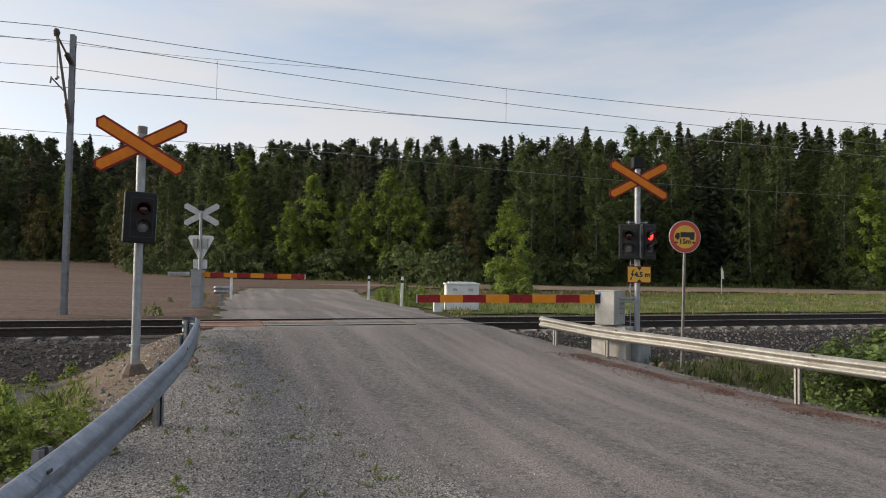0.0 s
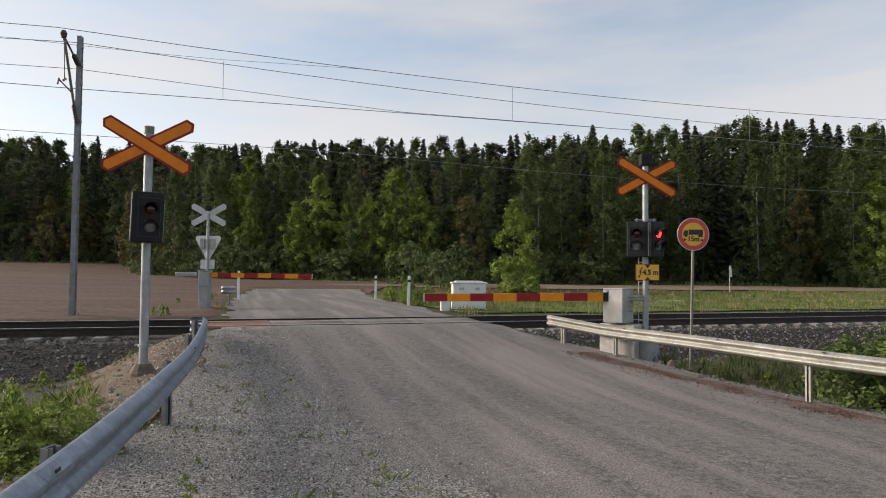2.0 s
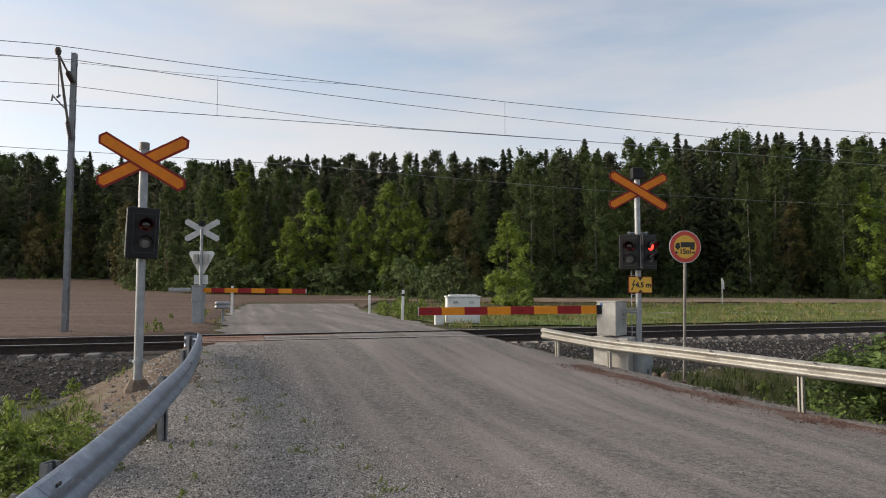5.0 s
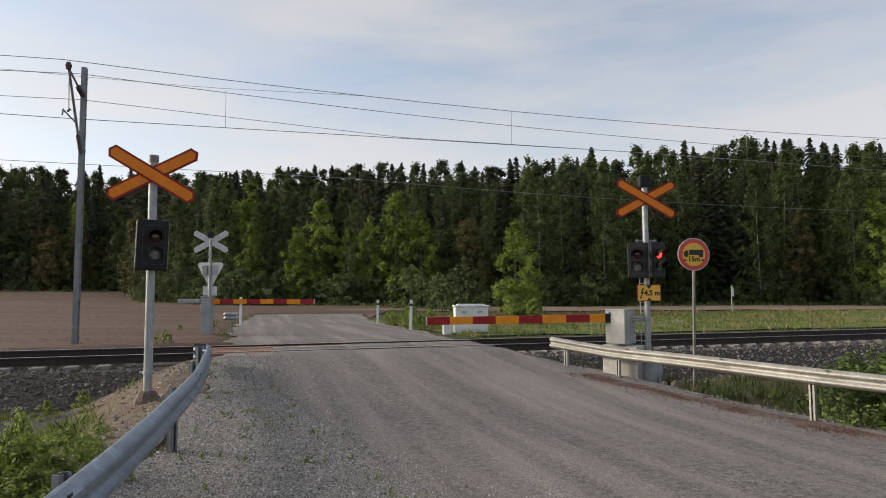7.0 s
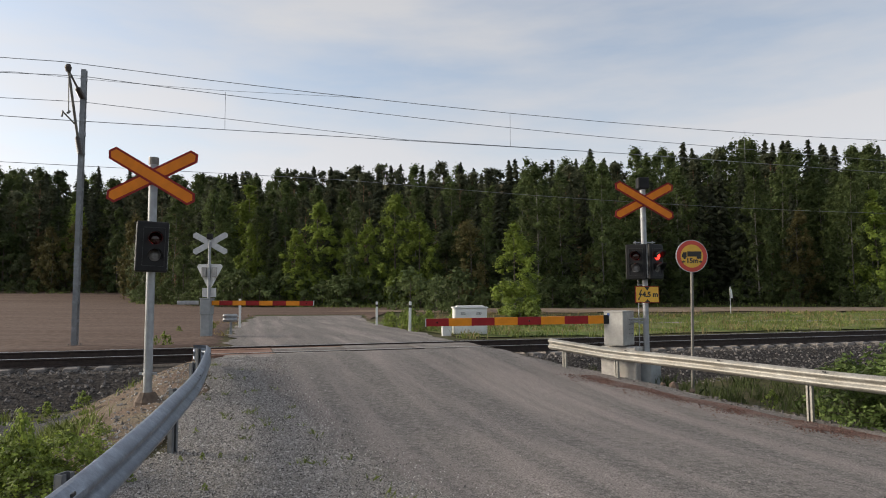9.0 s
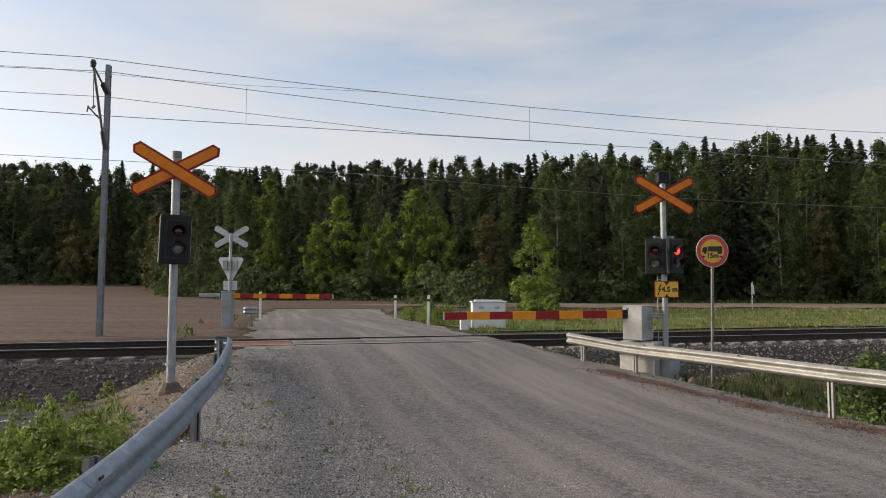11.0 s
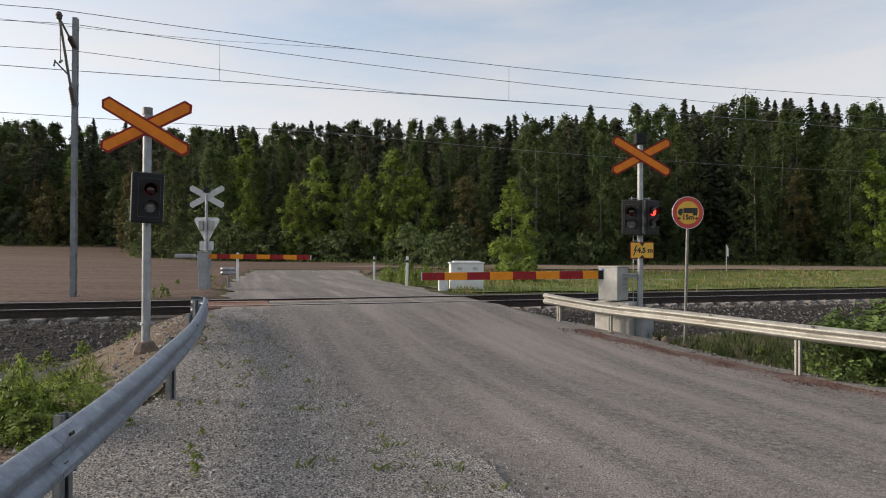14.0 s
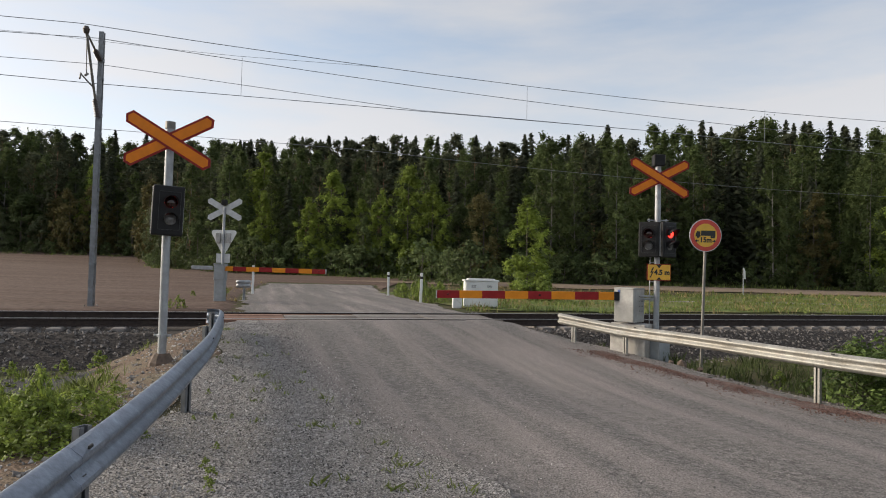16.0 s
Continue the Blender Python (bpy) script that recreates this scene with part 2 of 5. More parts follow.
def thing(name, m, label, category, group="", kind=""):
    ob = new(name)
    ob.matrix_basis = m
    return tagged(ob, label, category, group, kind)


def raw(name, verts, faces, mat, parent=None, smooth=False):
    me = bpy.data.meshes.new(name)
    me.from_pydata([tuple(v) for v in verts], [], [tuple(f) for f in faces])
    for m in (mat if isinstance(mat, (list, tuple)) else [mat]):
        me.materials.append(m)
    if smooth:
        me.polygons.foreach_set("use_smooth", [True] * len(me.polygons))
    me.update()
    ob = new(name, me)
    ob.parent = parent
    return ob


def box(bm, c, s, bevel=0.0, m=None):
    mat = Matrix.Translation(c) @ Matrix.Diagonal((*s, 1))
    if m is not None:
        mat = m @ mat
    g = bmesh.ops.create_cube(bm, size=1, matrix=mat)
    if bevel:
        es = list({e for v in g["verts"] for e in v.link_edges})
        bmesh.ops.bevel(bm, geom=es, offset=bevel, segments=2, profile=0.5, affect="EDGES")
    return bm


def tube(bm, a, b, r0, r1=None, seg=14):
    a, b = Vector(a), Vector(b)
    r1 = r0 if r1 is None else r1
    m = Matrix.Translation((a + b) / 2) @ (b - a).to_track_quat("Z", "Y").to_matrix().to_4x4()
    bmesh.ops.create_cone(bm, cap_ends=True, segments=seg, radius1=r0, radius2=r1, depth=(b - a).length, matrix=m)
    return bm


def prism(bm, outline, y0, y1, mi=0):
    """A plate: an outline in x, z given thickness from y0 (front) to y1."""
    fr = [bm.verts.new((x, y0, z)) for x, z in outline]
    bk = [bm.verts.new((x, y1, z)) for x, z in outline]
    fs = [bm.faces.new(fr), bm.faces.new(bk[::-1])]
    k = len(outline)
    for i in range(k):
        fs.append(bm.faces.new((fr[(i + 1) % k], fr[i], bk[i], bk[(i + 1) % k])))
    for f in fs:
        f.material_index = mi
    bmesh.ops.recalc_face_normals(bm, faces=fs)
    return bm


def sweep(bm, path, profile, closed=True, side=1.0):
    """A profile (offset to the side, height) carried along a level path."""
    rings = []
    for i, p in enumerate(path):
        a, b = path[max(0, i - 1)], path[min(len(path) - 1, i + 1)]
        d = (Vector(b) - Vector(a))
        d.z = 0
        d.normalize()
        nrm = Vector((d.y, -d.x, 0)) * side
        rings.append([bm.verts.new(Vector(p) + nrm * o + Vector((0, 0, h))) for o, h in profile])
    k = len(profile)
    for r, q in zip(rings, rings[1:]):
        for i in range(k if closed else k - 1):
            bm.faces.new((r[i], r[(i + 1) % k], q[(i + 1) % k], q[i]))
    if closed:
        bm.faces.new(rings[0])
        bm.faces.new(rings[-1][::-1])
    bmesh.ops.recalc_face_normals(bm, faces=bm.faces)
    return bm


def smooth_path(points, step=0.15):
    """Catmull-Rom through the points."""
    pts = [Vector(p) for p in points]
    pts = [2 * pts[0] - pts[1]] + pts + [2 * pts[-1] - pts[-2]]
    out = []
    for a, b, c, d in zip(pts, pts[1:], pts[2:], pts[3:]):
        n = max(2, int((c - b).length / step))
        for i in range(n):
            t = i / n
            out.append(0.5 * (2 * b + (c - a) * t + (2 * a - 5 * b + 4 * c - d) * t * t + (3 * b - a - 3 * c + d) * t ** 3))
    return out + [pts[-2]]


# ---- lie of the land ----
YAW = 19.0
CT, ST = math.cos(radians(YAW)), math.sin(radians(YAW))
TRACK_Y, RAIL_TOP_Z = 17.1, 0.43


def sstep(a, b, v):
    t = np.clip((v - a) / (b - a), 0, 1)
    return t * t * (3 - 2 * t)


def across(x, y):
    return -ST * x + CT * (y - TRACK_Y)


def along(x, y):
    return CT * x + ST * (y - TRACK_Y)


def on_track(u, s):
    return (CT * u - ST * s, TRACK_Y + ST * u + CT * s)


def road_mid(y):
    return 3.1 - 0.32 * y + 0.0045 * np.maximum(0, y - 24) ** 2


def road_right(y):
    """Half width on the side of the drive box: the road widens towards the camera."""
    return np.interp(y, [-10, 5, 8, 9.1, 12.5, 13.6, 15.5, 19, 22], [5.6, 5.3, 4.8, 4.55, 3.75, 3.3, 2.75, 2.95, 3.3])


def road_left(y):
    return np.interp(y, [-4, 0, 4, 6, 8, 11.5, 16], [5.4, 5.0, 4.15, 3.8, 3.55, 3.4, 3.3])


def off_road(x, y):
    lat = x - road_mid(y)
    return np.maximum(lat - road_right(y), -road_left(y) - lat)


def gravel_inner(y):
    """Where the coarse loose gravel gives way to the driven surface."""
    return np.interp(y, [-5, 2, 4, 7, 10, 14], [-1.0, -1.2, -1.5, -2.15, -2.65, -2.85])


def road_z(x, y):
    s = across(x, y)
    z = 0.07 + 0.35 * sstep(-9.5, -1.2, s)
    return z - 0.03 * np.clip(x - road_mid(y), -5, 6) * (1 - sstep(-4, -1, s)) + far_rise(x, y)


def wood_edge(x):
    """Where the field ends and the wood begins: it steps back behind a corner."""
    return np.interp(x, [-45, -33.5, -10], [97, 74.5, 60])


def far_rise(x, y):
    """The land climbs gently, then a bare added bank shuts out sky behind trees."""
    sky_block = np.clip(0.55 * (y - wood_edge(x) - 50), 0, 20)
    return 0.018 * np.maximum(0, y - 34) + 0.004 * np.maximum(0, -x - 8) * sstep(30, 80, y) + 0.075 * np.maximum(0, y - 82) * (1 - 0.4 * sstep(120, 300, y)) + sky_block


def wob(x, y, f, a):
    return a * (np.sin(x * f + 1.3 * np.sin(y * f * 0.7)) * np.cos(y * f * 1.1 + 0.9 * np.sin(x * f * 0.6 + 1)))


def ground_z(x, y):
    s = across(x, y)
    front = -0.36 + wob(x, y, 1.1, 0.04)
    back = 0.34 + wob(x, y, 0.8, 0.03) + far_rise(x, y)
    lev = front + (back - front) * sstep(-2.6, 2.2, s)
    d = off_road(x, y)
    lev = lev + (road_z(x, y) - 0.035 - lev) * (1 - sstep(0.3, 2.8, d)) * (y < 60)
    return lev - 0.22 * (np.abs(s) < 2.0)


def sheet(name, xs, ys, zfun, mat, lift=0.0):
    X, Y = np.meshgrid(xs, ys)
    Z = zfun(X, Y) + lift
    v = np.stack([X, Y, Z], -1).reshape(-1, 3)
    nx, ny = len(xs), len(ys)
    i = (np.arange(ny - 1)[:, None] * nx + np.arange(nx - 1)[None, :]).ravel()
    f = np.stack([i, i + 1, i + nx + 1, i + nx], 1)
    return raw(name, v.tolist(), f.tolist(), mat, smooth=True)


def band(name, centre, half_l, half_r, ts, zfun, mat, n=16, lift=0.0):
    """A strip along a centre line: centre(t) -> x, y, with ragged edges."""
    P = np.array([centre(t) for t in ts])
    T = np.gradient(P, axis=0)
    T /= np.linalg.norm(T, axis=1)[:, None]
    N = np.stack([T[:, 1], -T[:, 0]], 1)
    rag = 0.12 * np.sin(np.array(ts) * 1.7) + 0.08 * np.sin(np.array(ts) * 4.3 + 1)
    w = np.linspace(-1, 1, n)
    half_l, half_r = np.broadcast_to(half_l, len(ts))[:, None], np.broadcast_to(half_r, len(ts))[:, None]
    off = np.where(w[None, :] < 0, w[None, :] * (half_l + rag[:, None]), w[None, :] * (half_r + 0.6 * rag[::-1, None]))
    XY = P[:, None, :] + N[:, None, :] * off[:, :, None]
    Z = zfun(XY[..., 0], XY[..., 1]) + lift
    v = np.concatenate([XY, Z[..., None]], -1).reshape(-1, 3)
    i = (np.arange(len(ts) - 1)[:, None] * n + np.arange(n - 1)[None, :]).ravel()
    return raw(name, v.tolist(), np.stack([i, i + 1, i + n + 1, i + n], 1).tolist(), mat, smooth=True)


def steps(*segs):
    out = []
    for a, b, n in segs:
        out += list(np.linspace(a, b, n, endpoint=False))
    return np.array(out + [segs[-1][1]])


ground = sheet("ground", steps((-1500, -60, 14), (-60, -14, 24), (-14, 14, 113), (14, 60, 24), (60, 1500, 14)),
               steps((-60, -6, 10), (-6, 26, 129), (26, 90, 64), (90, 190, 40), (190, 300, 10), (300, 2500, 8)), ground_z, EARTH)
tagged(ground, "uneven grassy earth with bare patches", "ground", kind="structure")


def road_surface(x, y):
    lat = x - road_mid(y)
    rut = -0.018 * (np.exp(-((lat + 1.1) / 0.35) ** 2) + np.exp(-((lat - 1.0) / 0.35) ** 2)) * (1 - sstep(-4, -2, across(x, y)))
    return road_z(x, y) + rut + wob(x, y, 3.1, 0.006) - 0.13 * (np.abs(across(x, y)) < 1.12)


road = band("road", lambda t: (road_mid(t), t), 3.15, road_right(np.linspace(-30, 42, 560)) * 0.97, np.linspace(-30, 42, 560), road_surface, GRAVEL_ROAD, 40, 0.0)
tagged(road, "pale grey gravel road with faint wheel tracks", "road", kind="structure")
shoulder = band("shoulder", lambda t: (road_mid(t) - 2.9, t), road_left(np.linspace(-20, 14.2, 170)) - 2.75, gravel_inner(np.linspace(-20, 14.2, 170)) + 2.9 + 0.001, np.linspace(-20, 14.2, 170), road_z, GRAVEL_LOOSE, 10, 0.009)
tagged(shoulder, "loose coarse grey gravel along the road edge", "shoulder", kind="structure")
grit = band("shoulder", lambda t: (road_mid(t) + float(road_right(t)) - 0.22, t), 0.16, 0.16, np.linspace(2, 12.6, 160), road_z, RED_GRIT, 8, 0.004)
tagged(grit, "reddish crumbled grit along the road edge", "shoulder", kind="structure")
edge = band("shoulder", lambda t: (road_mid(t) + float(road_right(t)) + 0.1, t), 0.22, 0.25, np.linspace(2, 13.6, 60), lambda x, y: np.maximum(road_z(x, y) - 0.03, ground_z(x, y)), GRAVEL_LOOSE, 8, 0.008)
tagged(edge, "loose grey gravel beyond the road edge", "shoulder", kind="structure")
field = sheet("field", steps((-160, -30, 40), (-30, -4.5, 60)), steps((-14.0, 19, 70), (19, 60, 130), (60, 104, 44)),
              lambda x, y: ground_z(x, y) + 0.05 - 5.0 * (across(x, y) < 1.4) - 0.2 * sstep(0, 3, y - wood_edge(x) - 1.5) - 0.16 * (1 - sstep(2.0, 2.5, across(x, y))) - 0.16 * (1 - sstep(0.0, 0.5, np.abs(x - road_mid(np.minimum(y, 44))) - 3.2)) * (y < 44), FIELD)
tagged(field, "bare brown tilled field", "field", kind="structure")
lane = band("lane", lambda t: (t, 50 + 4 * math.sin(t * 0.03) - 0.004 * max(0, t - 5) ** 2), np.interp(np.linspace(-9, 70, 120), [-9, 4], [0.3, 4.6]), np.interp(np.linspace(-9, 70, 120), [-9, 4], [0.3, 4.6]), np.linspace(-9, 70, 120), ground_z, DIRT, 8, 0.06)
tagged(lane, "pale brown dirt lane beside the woods", "lane", kind="structure")
meadow = band("meadow", lambda t: on_track(t, 10.5), 7.2, 7.2, np.linspace(1.5, 80, 120), ground_z, MEADOW, 14, 0.04)
tagged(meadow, "bright green rough grass verge", "meadow", kind="structure")
path = band("path", lambda t: on_track(t, -5.0), 1.3, 1.3, np.linspace(-60, -7.7, 90), ground_z, PATH_GREY, 8, 0.03)
tagged(path, "grey gravel service path below the track", "path", kind="structure")

berm = band("bank", lambda t: (road_mid(t) - float(road_left(t)) - 1.15, t), 1.15, 1.0, np.linspace(3.5, 13.4, 60), ground_z, BERM, 8, 0.02)
tagged(berm, "sandy brown road bank with stones", "bank", kind="structure")
strip = band("path", lambda t: (t, 31.5 + 0.16 * t), 0.35, 0.35, np.linspace(4, 30, 40), ground_z, GRAVEL_LOOSE, 5, 0.05)
tagged(strip, "narrow pale gravel path across the verge", "path", kind="structure")

# ---- railway ----
track = thing("railway_track", Matrix.Translation((0, TRACK_Y, 0)) @ pose(0, 0, 0, 0, 0, YAW), "single railway track with rusty rails on concrete sleepers", "railway track", kind="structure")
RP = [(-0.075, 0), (0.075, 0), (0.075, 0.012), (0.012, 0.03), (0.01, 0.125), (0.036, 0.137), (0.036, 0.168), (0.028, 0.173),
      (-0.028, 0.173), (-0.036, 0.168), (-0.036, 0.137), (-0.01, 0.125), (-0.012, 0.03), (-0.075, 0.012)]
for s, lift in ((-0.797, 0.0), (0.797, 0.035)):
    bm = bmesh.new()
    sweep(bm, [(x, s, RAIL_TOP_Z - 0.173 + lift) for x in (-160, -40, -10, 10, 40, 160)], RP)
    for f in bm.faces:
        if f.normal.z > 0.6 and f.calc_center_median().z > RAIL_TOP_Z - 0.01 + lift:
            f.material_index = 1
    part("rail", bm, [RAIL_SIDE, RAIL_TOP], track)
bed = bmesh.new()
sweep(bed, [(x, 0, 0) for x in range(-160, 161, 5)], [(3.1, -0.45), (1.7, RAIL_TOP_Z - 0.25), (-1.6, RAIL_TOP_Z - 0.22), (-2.5, 0.2), (-2.6, -0.5)])
part("ballast_bed", bed, BALLAST_BED, track)
bm = bmesh.new()
box(bm, (0, 0, 0), (0.27, 2.5, 0.2), 0.03)
sl = part("sleeper", bm, SLEEPER, track)
sl.matrix_basis = pose(-22.2, 0, RAIL_TOP_Z - 0.262, 0.6, 0, 0)
for i in range(1, 105):
    u = -22.2 + 0.6 * i
    if -7.2 < u < 0.4:
        continue
    o = sl.copy()
    scene.collection.objects.link(o)
    o.matrix_basis = pose(u + random.uniform(-0.02, 0.02), random.uniform(-0.02, 0.02), RAIL_TOP_Z - 0.262, 0.6, 0, random.uniform(-0.6, 0.6))
# timber deck of the crossing
U0 = -6.15
bm = bmesh.new()
box(bm, (0, 0, 0), (1.7, 0.188, 0.1), 0.008)
plank = part("plank", bm, DECK_WOOD, track)
plain = plank.data
rusty = plank.data.copy()
rusty.materials.clear()
rusty.materials.append(DECK_RUST)
first = True
for s in [-0.545 + k * 0.1917 for k in range(7)] + [-0.985, 1.0]:
    for i in range(4):
        m = pose(U0 + 0.86 + i * 1.72, s, RAIL_TOP_Z - (0.078 if s > -0.6 else 0.06) + random.uniform(-0.008, 0.008) + 0.02 * (s + 0.6))
        if first:
            plank.matrix_basis, first, o = m, False, plank
        else:
            o = plank.copy()
            scene.collection.objects.link(o)
            o.matrix_basis = m
        o.data = rusty if i == 0 or (i == 1 and s > 0.5) else plain

# ---- guard rails ----
WB = [(0.0, 0.155), (0.02, 0.15), (0.045, 0.125), (0.075, 0.1), (0.08, 0.08), (0.075, 0.06), (0.04, 0.03), (0.02, 0.0),
      (0.04, -0.03), (0.075, -0.06), (0.08, -0.08), (0.075, -0.1), (0.045, -0.125), (0.02, -0.15), (0.0, -0.155)]
WB = [(o * 0.9, h * 0.84) for o, h in WB]
WB = WB + [(o - 0.006, h) for o, h in WB[::-1]]


def rail_post(parent, mat, x, y, z0, z1, turn):
    bm = bmesh.new()
    for c, s in (((0, 0.04, 0), (0.084, 0.008, 1)), ((-0.038, 0.018, 0), (0.008, 0.044, 1)), ((0.038, 0.018, 0), (0.008, 0.044, 1)), ((-0.026, -0.003, 0), (0.025, 0.006, 1)), ((0.026, -0.003, 0), (0.025, 0.006, 1))):
        box(bm, (c[0], c[1], (z0 + z1) / 2), (s[0], s[1], z1 - z0))
    o = part("post", bm, mat, parent)
    o.matrix_basis = pose(x, y, 0, 0, 0, turn)
    return o


def rail_bolt(parent, x, y, z, turn):
    bm = bmesh.new()
    box(bm, (0, 0, 0), (0.05, 0.012, 0.018), 0.004)
    o = part("bolt", bm, INK, parent)
    o.matrix_basis = pose(x, y, z, 0, 0, turn)


def guard_rail(pts, posts, mat, side, label, laps, slim=1.0, post_mat=None):
    t = thing("guard_rail", pose(0, 0, 0), label, "guard rail")
    p = smooth_path(pts, 0.12)
    bm = bmesh.new()
    sweep(bm, p, [(o, h * slim) for o, h in WB], True, side)
    part("beam", bm, mat, t, smooth=True)
    for x, y, z0, z1, turn in posts:
        rail_post(t, post_mat or mat, x, y, z0, z1, turn)
    for k in laps:
        # overlap of two beams with its bolt slots
        near = min(range(len(p)), key=lambda i: abs(p[i].y - k))
        seg = p[max(0, near - 2):near + 1]
        bm = bmesh.new()
        sweep(bm, [q + Vector((0, 0, 0)) for q in seg], [(o + 0.0015, h * 1.004 * slim) for o, h in WB], True, side)
        part("lap_joint", bm, mat, t)
        d = (p[near] - p[near - 1]).normalized()
        nrm = Vector((d.y, -d.x, 0)) * side
        for q, h in ((p[near - 1], 0.1), (p[near - 1], -0.04), (p[near - 1], 0.04)):
            c = q + nrm * (0.07 if abs(h) > 0.05 else 0.046) + Vector((0, 0, h))
            rail_bolt(t, c.x, c.y, c.z, math.degrees(math.atan2(d.y, d.x)))
    return t


guard_rail([(-1.12, -4.5, 0.612), (-1.2, -1.5, 0.612), (-1.38, 0.75, 0.617), (-1.79, 2.97, 0.627), (-2.06, 4.23, 0.637), (-2.34, 5.4, 0.652), (-2.9, 7.5, 0.662), (-3.73, 10.1, 0.685), (-4.08, 11.1, 0.695), (-4.22, 11.45, 0.695), (-4.36, 11.54, 0.695), (-4.46, 11.52, 0.695)],
           [(-1.985, 3.4, -0.3, 0.715, 76), (-2.58, 6.2, -0.2, 0.77, 74), (-3.6, 9.3, -0.1, 0.72, 72), (-1.42, 0.5, -0.3, 0.7, 82), (-4.16, 11.0, 0, 0.8, 72)],
           GALV, 1.0, "bluish galvanised steel guard rail with a curled-back end", [3.12, 7.5, 10.3], 0.95, POST_ZINC)
guard_rail([(9.6, 0.6, 0.46), (8.0, 3.4, 0.48), (6.5, 6.05, 0.5), (5.36, 8.1, 0.515), (4.78, 9.1, 0.525), (3.9, 10.8, 0.545), (3.06, 12.45, 0.55), (2.62, 13.1, 0.59), (2.02, 13.75, 0.67)],
           [(4.8, 9.1, -0.5, 0.62, -62), (3.05, 12.5, -0.4, 0.66, -60), (2.26, 13.5, -0.2, 0.74, -45), (6.52, 6.05, -0.5, 0.6, -62)],
           GALV_OLD, -1.0, "weathered pale galvanised steel guard rail", [12.3, 10.4, 9.0], 0.85)

# ---- crossing signals ----


def arrow_arm(length, w):
    h, tip = length / 2, w * 0.42
    return [(-h, 0), (-h + tip * 0.75, -w / 2), (h - tip * 0.75, -w / 2), (h, 0), (h - tip * 0.75, w / 2), (-h + tip * 0.75, w / 2)]


def crossbuck(parent, z, y, turn, front, edge, length=1.33, width=0.19, roll=0.0, x=0.0):
    for k, tilt in enumerate((29, -29)):
        bm = bmesh.new()
        prism(bm, arrow_arm(length, width), -0.008, 0.008, 0)
        prism(bm, arrow_arm(length - 0.075, width - 0.058), -0.0105, -0.0081, 1)
        o = part("crossbuck_arm", bm, [edge, front], parent, "orange cross arm with a dark red rim" if front is ORANGE else "bare grey back of a cross arm")
        o.matrix_basis = pose(x, y - 0.02 * (1 - k), z, 0, 0, turn) @ pose(0, 0, 0, 0, tilt + roll, 0)


def lens_dome(bm, r, depth, y, sign, mi):
    rings, seg = 4, 20
    prev = None
    for i in range(rings + 1):
        a = i / rings * math.pi / 2
        rr, yy = r * math.cos(a), y + sign * depth * math.sin(a)
        if i == rings:
            c = bm.verts.new((0, yy, 0))
            for j in range(seg):
                bm.faces.new((prev[j], prev[(j + 1) % seg], c)).material_index = mi
        else:
            cur = [bm.verts.new((rr * math.cos(2 * math.pi * j / seg), yy, rr * math.sin(2 * math.pi * j / seg))) for j in range(seg)]
            if prev:
                for j in range(seg):
                    bm.faces.new((prev[j], prev[(j + 1) % seg], cur[(j + 1) % seg], cur[j])).material_index = mi
            prev = cur


FLASHERS = []      # lamp, resting pose, which half of the second it shows its lit face


def flasher(parent, m, r, phase, lit=None):
    """A lamp with one lit and one dark face, which turns in its seat."""
    bm = bmesh.new()
    lens_dome(bm, r, r * 0.28, -0.001, -1, 0)
    lens_dome(bm, r, r * 0.28, 0.001, 1, 1)
    bmesh.ops.recalc_face_normals(bm, faces=bm.faces)
    o = part("lamp", bm, [lit or LIT, LENS_RED], parent, "red flashing lamp", smooth=True)
    o.matrix_basis = m
    FLASHERS.append((o, m, phase))
    return o


def visor(parent, x, z, r):
    bm = bmesh.new()
    seg = 16
    a0, a1 = -0.12 * math.pi, 1.12 * math.pi
    ring = []
    for rr, y, zz in ((r + 0.012, -0.01, 0), (r + 0.016, -0.2, -0.012), (r + 0.011, -0.2, -0.012), (r + 0.007, -0.01, 0)):
        pts = []
        for i in range(seg + 1):
            a = a0 + (a1 - a0) * i / seg
            yy = y if y > -0.1 else y * (0.45 + 0.55 * max(0, math.sin(a)))
            pts.append(bm.verts.new((x + rr * math.cos(a), yy, z + zz + rr * math.sin(a))))
        ring.append(pts)
    for a, b in zip(ring, ring[1:] + ring[:1]):
        for i in range(seg):
            bm.faces.new((a[i], a[i + 1], b[i + 1], b[i]))
    bmesh.ops.recalc_face_normals(bm, faces=bm.faces)
    part("visor", bm, BLACK, parent, smooth=True)


